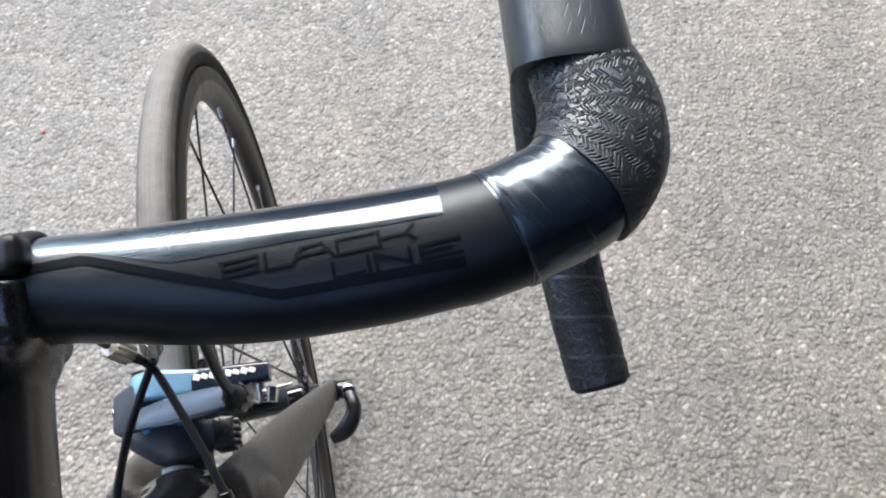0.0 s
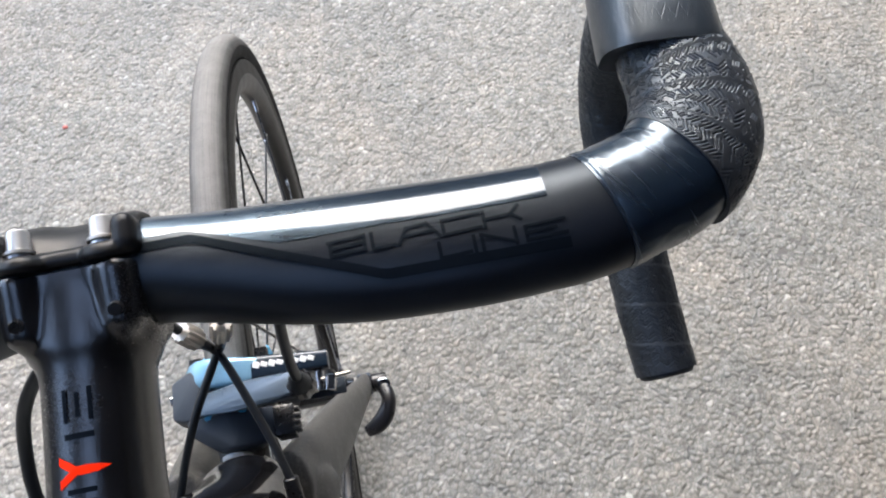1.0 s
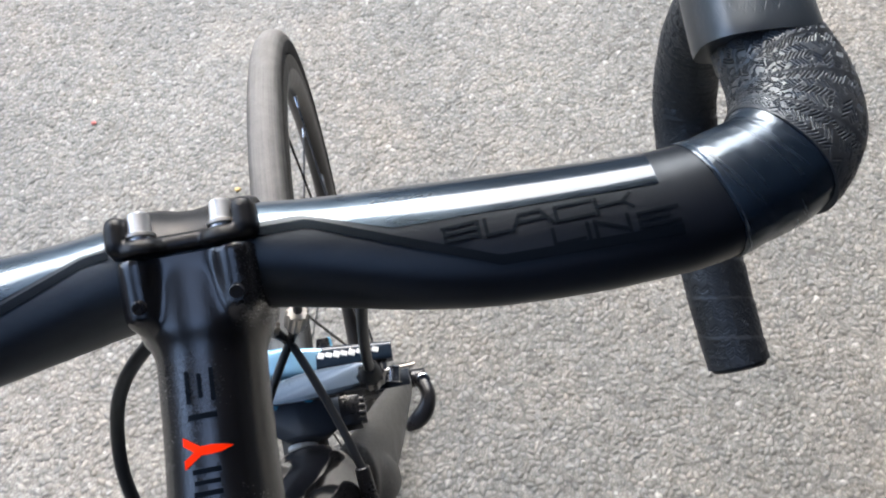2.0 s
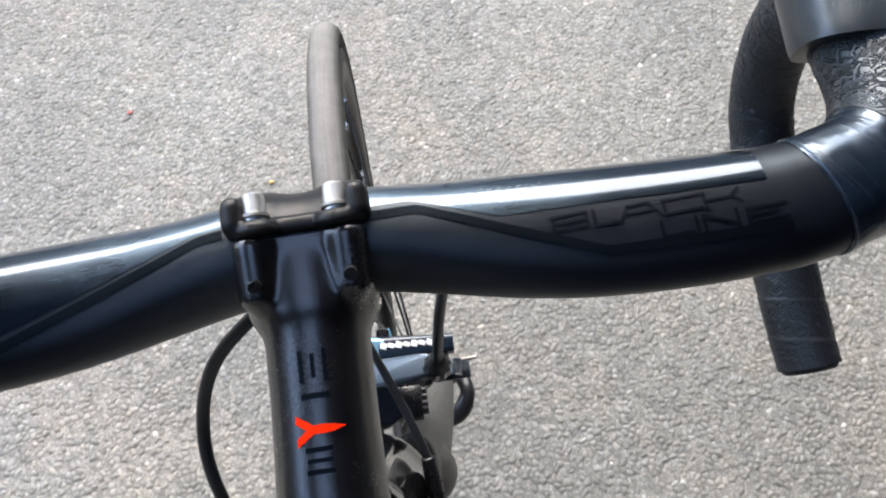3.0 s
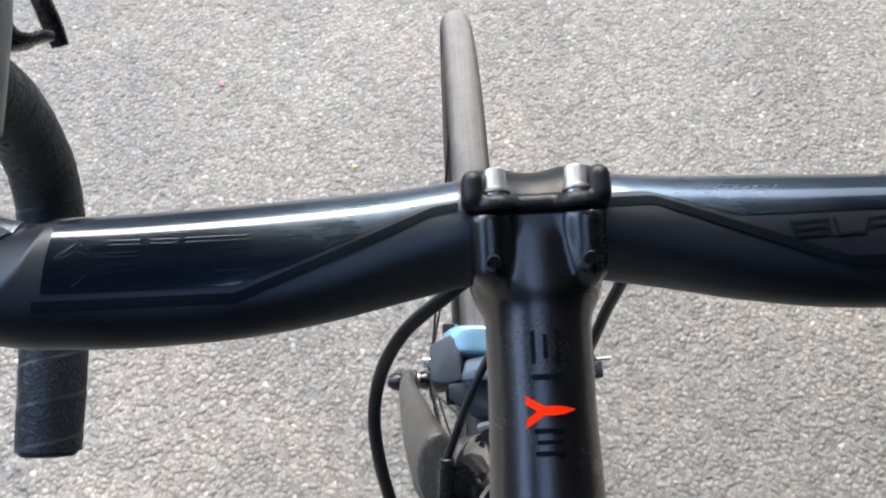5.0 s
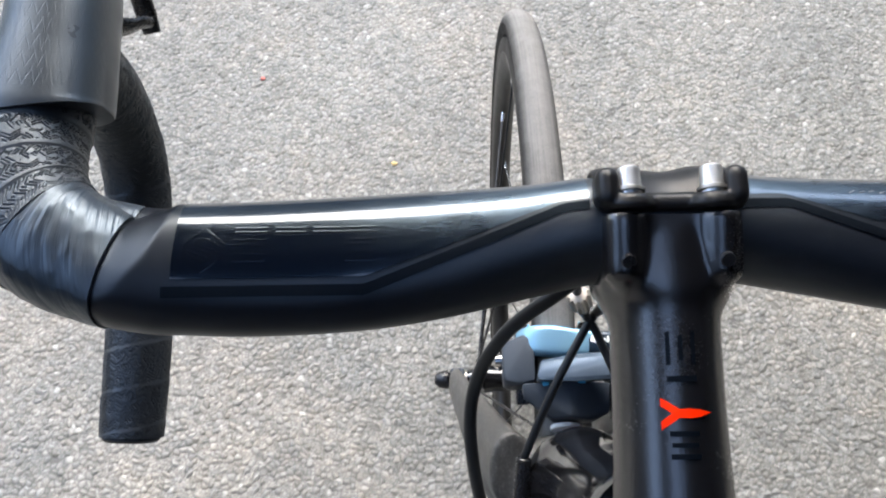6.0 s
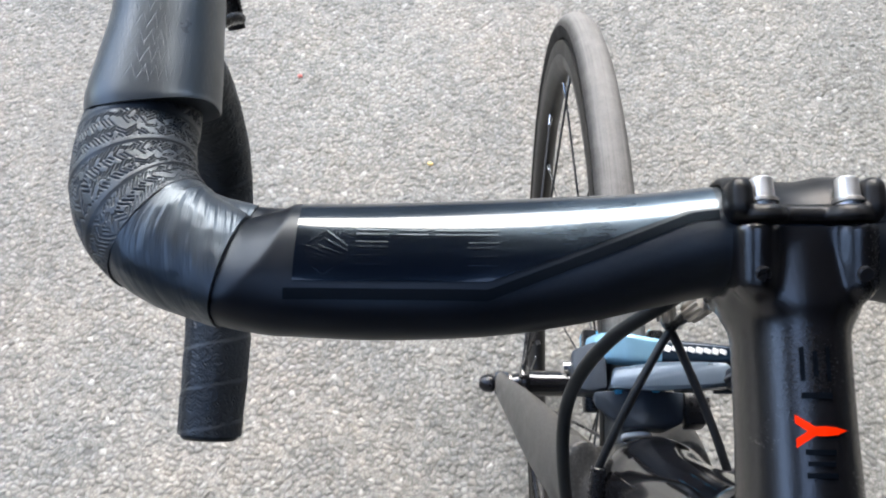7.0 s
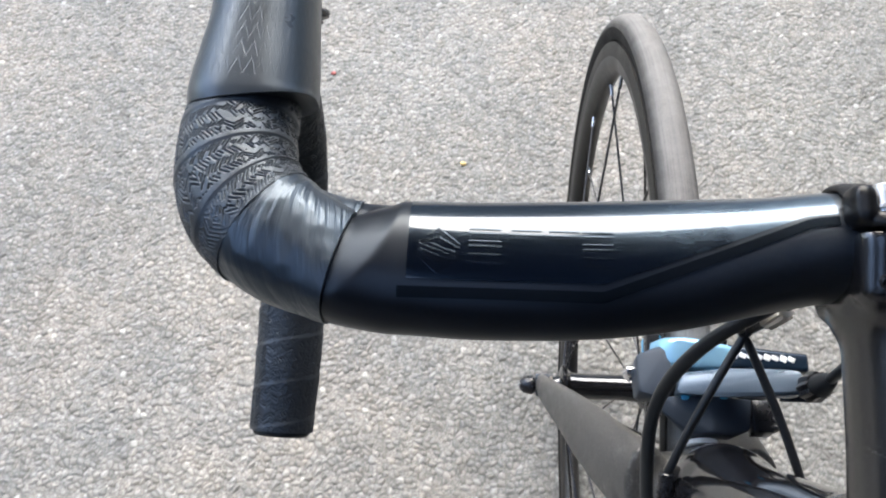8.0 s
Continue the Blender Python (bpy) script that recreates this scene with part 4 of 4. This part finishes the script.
hull("back_body", [(-0.0275, 0.0262, 0.6625), (-0.0270, 0.0190, 0.6590), (-0.0175, 0.0130, 0.6590), (-0.0130, 0.0080, 0.6600), (0.0085, 0.0070, 0.6600), (0.0175, 0.0105, 0.6600), (0.0185, 0.0255, 0.6640),
                   (-0.0040, 0.0256, 0.6690), (-0.0030, 0.0076, 0.6640), (0.0020, 0.0255, 0.6685), (-0.0270, 0.0262, 0.6480), (0.0185, 0.0255, 0.6480), (-0.0110, 0.0085, 0.6480), (0.0085, 0.0080, 0.6480)], DARKGREY, "dark grey forged body of the brake", 0.0009)
hull("back_body_end", [(0.0180, 0.0090, 0.6640), (0.0285, 0.0090, 0.6630), (0.0290, 0.0250, 0.6640), (0.0180, 0.0253, 0.6650), (0.0180, 0.0090, 0.6520), (0.0285, 0.0090, 0.6520), (0.0290, 0.0250, 0.6520), (0.0180, 0.0250, 0.6520)], BLACK, "dark spring seat of the brake", 0.0008)
for _k in range(4):
    part("spring_tooth", block((0.0050, 0.0022, 0.0070), Matrix.Translation((0.0290, 0.0115 + 0.0036 * _k, 0.6600)), 0.0005), BLACK, brake)
hull("cable_arm", [(-0.0208, 0.0262, 0.6690), (-0.0178, 0.0372, 0.6690), (0.0050, 0.0385, 0.6760), (0.0300, 0.0345, 0.6880), (0.0360, 0.0330, 0.6905), (0.0360, 0.0215, 0.6895), (0.0270, 0.0215, 0.6860), (-0.0080, 0.0250, 0.6730),
                   (-0.0200, 0.0270, 0.6580), (-0.0170, 0.0370, 0.6580), (0.0350, 0.0325, 0.6790), (0.0350, 0.0220, 0.6790)], GREY, "grey forged cable arm", 0.0016)
hull("side_arm", [(-0.0370, 0.0520, 0.6540), (-0.0372, 0.0310, 0.6550), (-0.0290, 0.0275, 0.6580), (-0.0200, 0.0290, 0.6600), (-0.0200, 0.0540, 0.6620), (-0.0250, 0.0560, 0.6580), (-0.0365, 0.0520, 0.6300), (-0.0365, 0.0310, 0.6360),
                  (-0.0200, 0.0290, 0.6400), (-0.0200, 0.0540, 0.6300)], DARKGREY, "dark grey side of the brake arm", 0.0016)
forged("front_arm", [(-0.0245, 0.0540, 0.6480, 0.0062, 0.0060), (-0.0190, 0.0525, 0.6550, 0.0080, 0.0068), (-0.0100, 0.0508, 0.6585, 0.0085, 0.0072), (0.0000, 0.0495, 0.6590, 0.0078, 0.0066), (0.0150, 0.0485, 0.6590, 0.0064, 0.0056), (0.0310, 0.0475, 0.6590, 0.0058, 0.0050)], BLUE, "polished blue-grey front brake arm, sky reflection in its colour")
forged("dark_field", [(0.0095, 0.0488, 0.6590, 0.0070, 0.0062), (0.0150, 0.0484, 0.6592, 0.0067, 0.0060), (0.0310, 0.0475, 0.6594, 0.0060, 0.0054), (0.0500, 0.0468, 0.6592, 0.0050, 0.0045)], NAVY, "dark blue field of the front arm")
brake_plate("right_arm", [(0.023, -0.036), (0.031, -0.036), (0.036, -0.018), (0.034, -0.006), (0.026, -0.006), (0.024, -0.016)], 0.0300, 0.0120, DARKGREY, "dark grey brake arm")
for _x, _y, _z, _k in ((-0.0245, 0.0640, 0.6350, 1.5), (0.0118, 0.0650, 0.6360, 1.3), (-0.0150, 0.0262, 0.6600, 0.8), (0.0030, 0.0262, 0.6640, 0.7)):
    part("spring_pad", block((0.0062 * _k, 0.0060 * _k, 0.0120), Matrix.Translation((_x, _y, _z)), 0.0010), SKYBLUE, brake, "light blue plastic spring pad")
for _s in (-1, 1):
    part("pad_holder", block((0.0075, 0.046, 0.0105), Matrix.Translation((LEAN_X + _s * 0.0185, 0.046, BZ - 0.036)) @ pose(0, 0, 0, 15), 0.0014), BLACK, brake, "black brake pad holder")
    part("pad_bolt", rod((LEAN_X + _s * 0.022, 0.046, BZ - 0.030), (LEAN_X + _s * 0.034, 0.046, BZ - 0.030), 0.0034, segs=16), CHROME, brake, "bright pad bolt")
part("arm_bolt", rod((-0.0355, 0.0470, 0.6350), (-0.0412, 0.0475, 0.6340), 0.0050, 0.0040, 20, 0.0022), CHROME, brake, "bright domed bolt of the brake arm")
# slanted white print along the front arm, as plain bars
for _i in range(8):
    _x = 0.0120 + _i * 0.0042
    _y, _z, _h = (float(np.interp(_x, [0.001, 0.015, 0.031, 0.050], k)) for k in ([0.0492, 0.0484, 0.0475, 0.0468], [0.6588, 0.6592, 0.6594, 0.6592], [0.0064, 0.0060, 0.0054, 0.0045]))
    part("print_bar", block((0.0036, 0.0026 if _i % 2 else 0.0034, 0.0004), pose(_x, _y + 0.0006, _z + _h + 0.0001, 0, 2, -22), 0.0001), WHITE, brake, "white print on the brake arm")
part("adjuster_boot", rod((0.0390, 0.0222, 0.7000), (0.0392, 0.0214, 0.7130), 0.0058, 0.0036, 24, 0.001), RUBBER, brake, "black cable adjuster")
part("adjuster_ring", sweep([(0.0388, 0.0240, 0.6900, 0.0068, 0.0068), (0.0389, 0.0234, 0.6950, 0.0072, 0.0072), (0.0390, 0.0226, 0.7010, 0.0062, 0.0062)], (1, 0, 0), 40, swell=lambda s, w: 0.0005 * math.cos(10 * w)), BLACK, brake)
part("release_lever", tube([(0.044, 0.036, 0.660), (0.053, 0.0365, 0.6600), (0.061, 0.0370, 0.6600)], [0.0012, 0.0011, 0.0009], 16, 10), STEEL, brake, "bright end of the brake wire")
part("anchor_bolt", rod((0.0490, 0.0290, 0.6590), (0.0505, 0.0375, 0.6600), 0.0034, segs=6), CHROME, brake, "bright anchor bolt")
part("anchor_washer", rod((0.0435, 0.0300, 0.6580), (0.0440, 0.0410, 0.6590), 0.0028, segs=20), CHROME, brake, "bright anchor washer")
part("anchor_nut", rod((0.0385, 0.0310, 0.6580), (0.0390, 0.0420, 0.6590), 0.0026, segs=20), STEEL, brake, "bright anchor nut")
part("anchor_plate", block((0.020, 0.0090, 0.0030), Matrix.Translation((0.0470, 0.0330, 0.6530)) @ pose(0, 0, 0, 12), 0.0006), DARKGREY, brake, "dark anchor plate")
part("inner_wire", rod((0.0391, 0.0240, 0.6960), (0.0420, 0.0300, 0.6600), 0.0008, segs=8), STEEL, brake)

# ---- cables ----
def cable(name, ctrl, radius, label, n=60):
    return part(name, tube(ctrl, radius, n, 16), HOUSING, bicycle, label)


cable("rear_brake_cable", [(0.100, 0.020, 0.846), (0.050, 0.026, 0.842), (0.005, 0.026, 0.836), (-0.022, 0.010, 0.826), (-0.043, 0.001, 0.806), (-0.0545, -0.011, 0.782), (-0.0565, -0.030, 0.762), (-0.050, -0.056, 0.728), (-0.034, -0.092, 0.690)], 0.0026, "black rear brake cable housing", 90)
cable("front_brake_cable", [(0.120, 0.018, 0.846), (0.075, 0.026, 0.838), (0.050, 0.028, 0.815), (0.0430, 0.026, 0.770), (0.0400, 0.0225, 0.735), (0.0391, 0.0214, 0.710)], 0.0025, "black front brake cable housing", 70)
left_shift = cable("shift_cable", [(-0.100, 0.018, 0.848), (-0.050, 0.030, 0.842), (-0.014, 0.043, 0.785), (-0.0066, 0.0440, 0.7420)], 0.0022, "black shift cable housing", 50)
right_shift = cable("shift_cable", [(0.100, 0.018, 0.848), (0.055, 0.032, 0.840), (0.020, 0.046, 0.785), (0.0130, 0.0440, 0.7430)], 0.0022, "black shift cable housing", 50)


def adjuster(top, tip, parent):
    top, tip = Vector(top), Vector(tip)
    d = (tip - top).normalized()
    rows = [(*(top + d * k), r, r) for k, r in ((0, 0.0044), (0.0008, 0.0050), (0.0137, 0.0050), (0.0145, 0.0044))]
    bm = sweep(rows, d.orthogonal(), 48, swell=lambda s, w: 0.00045 * math.cos(12 * w))
    part("barrel_adjuster", bm, STEEL, parent, "knurled steel barrel adjuster")
    part("ferrule", rod(top + d * 0.0140, tip, 0.0032, 0.0022, 16), BLACK, parent)


adjuster((0.0125, 0.0440, 0.7410), (0.0048, 0.0440, 0.7125), right_shift)
adjuster((-0.0062, 0.0440, 0.7400), (0.0010, 0.0440, 0.7125), left_shift)
cable("shift_cable", [(0.0053, 0.0440, 0.7140), (0.0010, 0.0390, 0.7100), (-0.0120, 0.018, 0.700), (-0.0215, 0.001, 0.688), (-0.0300, -0.0160, 0.6745)], 0.0021, "black shift cable housing", 40)
cable("shift_cable", [(0.0006, 0.0440, 0.7140), (0.0052, 0.0380, 0.7095), (0.0138, 0.018, 0.703), (0.0212, -0.001, 0.697), (0.0276, -0.0205, 0.6905)], 0.0021, "black shift cable housing", 40)
for _s, _a in ((-1, (-0.0298, -0.0155, 0.6749)), (1, (0.0274, -0.0195, 0.6909))):
    part("cable_stop", rod(_a, (_a[0] - _s * -0.0020, _a[1] - 0.022, _a[2] - 0.012), 0.0036, 0.0044, 18), BLACK, frame_front, "black cable stop on the frame")

# ---- ground ----
def ground():
    """One sheet of asphalt: closely meshed where the bicycle stands, wider and wider spaced to the horizon."""
    step = 0.0017
    def axis(lo, hi):
        near = np.arange(lo, hi + step / 2, step)
        out, d, far = [], step, 0.0
        while far < 400:
            d *= 1.28
            far += d
            out.append(far)
        out = np.array(out)
        return np.r_[lo - out[::-1], near, near[-1] + out]
    xs, ys = axis(-1.02, 1.06), axis(-0.05, 1.08)
    gx, gy = np.meshgrid(xs, ys)
    px, py = gx.ravel(), gy.ravel()
    rng = np.random.default_rng(7)
    def stones(cell, seed):
        """Height and tone of one layer of rounded stones in jittered cells."""
        r = np.random.default_rng(seed)
        table = r.random((256, 256, 4))
        wx = px + 0.18 * cell * np.sin(py * 1.3 / cell + seed) + 0.3 * cell * np.sin(py * 0.31 / cell)
        wy = py + 0.18 * cell * np.sin(px * 1.1 / cell - seed) + 0.3 * cell * np.sin(px * 0.37 / cell)
        ix, iy = np.floor(wx / cell).astype(int), np.floor(wy / cell).astype(int)
        best, second, tone, high = np.full(px.shape, 9.0), np.full(px.shape, 9.0), np.zeros(px.shape), np.zeros(px.shape)
        for dx in (-1, 0, 1):
            for dy in (-1, 0, 1):
                t = table[(ix + dx) % 256, (iy + dy) % 256]
                d = np.hypot((ix + dx + t[:, 0]) - wx / cell, (iy + dy + t[:, 1]) - wy / cell)
                closer = d < best
                second = np.where(closer, best, np.minimum(second, d))
                tone, high = np.where(closer, t[:, 2], tone), np.where(closer, t[:, 3], high)
                best = np.where(closer, d, best)
        gap = np.clip((second - best) / 0.42, 0, 1)
        return gap * gap * (3 - 2 * gap), tone, high
    body_a, tone_a, high_a = stones(0.0080, 1)
    body_b, tone_b, high_b = stones(0.0050, 2)
    proud = high_a > 0.35
    h = np.where(proud, body_a * (0.0011 + 0.0014 * high_a), body_b * 0.0013 * high_b)
    tone, cover = np.where(proud, tone_a, tone_b), np.where(proud, body_a, body_b)
    near = np.clip(1 - np.maximum(np.maximum(np.abs(px) - 1.02, 0), np.maximum(np.maximum(-0.05 - py, py - 1.08), 0)) / 0.25, 0, 1)
    h, tone, cover = h * near, tone * near + 0.5 * (1 - near), cover * near + 0.7 * (1 - near)
    z = h - h.max() * 0.8
    grey = 0.165 + 0.095 * tone**1.2
    grey = np.where((tone > 0.985), grey * 1.3, grey) * (0.60 + 0.40 * cover)
    # broad paler stretches to the left, and two darker ones to the right
    for cx, cy, rx, ry, k in ((-0.52, 0.19, 0.24, 0.17, 0.22), (-0.20, 0.75, 0.10, 0.09, 0.19), (-0.09, 0.87, 0.08, 0.05, 0.14), (-0.42, 0.55, 0.10, 0.08, 0.06), (0.35, 0.22, 0.30, 0.20, -0.05), (0.75, 0.60, 0.35, 0.40, -0.10)):
        grey = grey * (1 + k * np.exp(-(((px - cx) / rx) ** 2) - ((py - cy) / ry) ** 2))
    hue = rng.random(256)[(tone * 255).astype(int)]
    col = np.stack([grey * (1.0 + 0.045 * (hue - 0.4)), grey, grey * (0.935 - 0.045 * (hue - 0.4)), np.ones_like(grey)], 1)
    nx, ny = len(xs), len(ys)
    idx = np.arange(nx * ny).reshape(ny, nx)
    quads = np.stack([idx[:-1, :-1], idx[:-1, 1:], idx[1:, 1:], idx[1:, :-1]], -1).reshape(-1, 4)
    me = bpy.data.meshes.new("ground")
    me.vertices.add(nx * ny)
    me.vertices.foreach_set("co", np.stack([px, py, z], 1).astype(np.float32).ravel())
    me.loops.add(quads.size)
    me.loops.foreach_set("vertex_index", quads.astype(np.int32).ravel())
    me.polygons.add(len(quads))
    me.polygons.foreach_set("loop_start", np.arange(0, quads.size, 4, dtype=np.int32))
    me.update(calc_edges=True)
    at = me.attributes.new("stone", "FLOAT_COLOR", "POINT")
    at.data.foreach_set("color", col.astype(np.float32).ravel())
    me.polygons.foreach_set("use_smooth", np.ones(len(quads), dtype=bool))
    me.materials.append(ASPHALT)
    return tagged(new("ground", me), "worn light grey asphalt with exposed stone chips", "ground", kind="structure")


ground()


def slab(name, lo, hi, mat, label):
    """An unseen wall or overhead slab between two corners, added to shape light."""
    size = [b - a for a, b in zip(lo, hi)]
    mid = [(a + b) / 2 for a, b in zip(lo, hi)]
    return tagged(part(name, block(size, Matrix.Translation(mid), 0.01), mat, None), label, kind="structure")


# unseen slabs overhead and walls around, added to block sky and shape reflections
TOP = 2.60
tagged(part("shade_slab", plate([(-1.5, -0.10), (3.6, -0.10), (3.6, -3.3), (0.15, -1.42), (-0.55, -2.30), (-1.5, -2.6)], 0.2, Matrix.Translation((0, 0, TOP)) @ Matrix.Rotation(radians(90), 4, "X"), 0.01), SHADE_TOP, None),
       "unseen blue-grey slab added overhead to shape the reflections", kind="structure")
# the gap left between these slabs makes the sheen on stem and bolts
slab("shade_slab_rear", (-3.6, -2.4, TOP), (3.6, -1.15, TOP + 0.2), SHADE_TOP, "unseen blue-grey slab added overhead to shape the reflections")
slab("shade_slab_side", (0.10, -1.147, TOP), (3.6, 0.097, TOP + 0.2), SHADE_TOP, "unseen blue-grey slab added overhead to shape the reflections")
slab("shade_slab_corner", (-1.5, -1.147, TOP), (-0.65, 0.097, TOP + 0.2), SHADE_TOP, "unseen blue-grey slab added overhead to shape the reflections")
slab("shade_wall_back", (-3.6, -2.4, -0.05), (3.6, -2.2, TOP - 0.003), SHADE_WALL, "unseen grey wall added to darken the reflections")
slab("shade_wall_left", (-3.6, -2.197, -0.05), (-3.4, 1.0, TOP - 0.003), SHADE_WALL, "unseen grey wall added to darken the reflections")
slab("shade_wall_right", (3.4, -2.197, -0.05), (3.6, 2.8, TOP - 0.003), SHADE_WALL, "unseen grey wall added to darken the reflections")
slab("shade_wall_front", (-16, 9.0, -0.05), (16, 9.4, 5.2), SHADE_PALE, "unseen pale wall added ahead to bound the bright sky band")


def chip(name, x, y, size, mat, label, seed):
    """A small irregular scrap lying on the ground."""
    bm = bmesh.new()
    bmesh.ops.create_icosphere(bm, subdivisions=2, radius=1.0)
    for v in bm.verts:
        k = 1 + 0.45 * soft_noise(v.co + Vector((seed, 0, 0)), 1.3)
        v.co = Vector((v.co.x * size * k, v.co.y * size * 0.75 * k, v.co.z * size * 0.4 * k))
    bm.transform(Matrix.Translation((x, y, size * 0.15)))
    return tagged(part(name, bm, mat, None, smooth=60), label, "debris")


chip("red_chip", -0.374, 0.757, 0.0042, worn("red_scrap", (0.42, 0.13, 0.12), 0.7), "small dull red scrap lying on the asphalt", 1.0)
chip("yellow_chip", -0.155, 0.587, 0.0046, worn("yellow_scrap", (0.62, 0.47, 0.20), 0.7), "small yellow scrap lying on the asphalt", 5.0)


def loose_grit():
    """Pale loose chips scattered over the asphalt, past counting."""
    rng = random.Random(11)
    bm = bmesh.new()
    for _ in range(70):
        x, y, r = rng.uniform(-0.9, 0.9), rng.uniform(0.05, 1.05), rng.uniform(0.0012, 0.0028)
        own = bmesh.new()
        bmesh.ops.create_icosphere(own, subdivisions=1, radius=r)
        for v in own.verts:
            v.co *= rng.uniform(0.75, 1.2)
        own.transform(pose(x, y, -r * 0.25, rng.uniform(-40, 40), rng.uniform(-40, 40), rng.uniform(0, 360)) @ Matrix.Diagonal((1.2, 1, 0.7, 1)))
        merge(bm, own)
    return tagged(part("loose_grit", bm, worn("pale_grit", (0.34, 0.33, 0.31), 0.8, vary=0.3), None, smooth=20), "pale loose stone grit scattered on the asphalt", "grit", kind="stuff")


loose_grit()
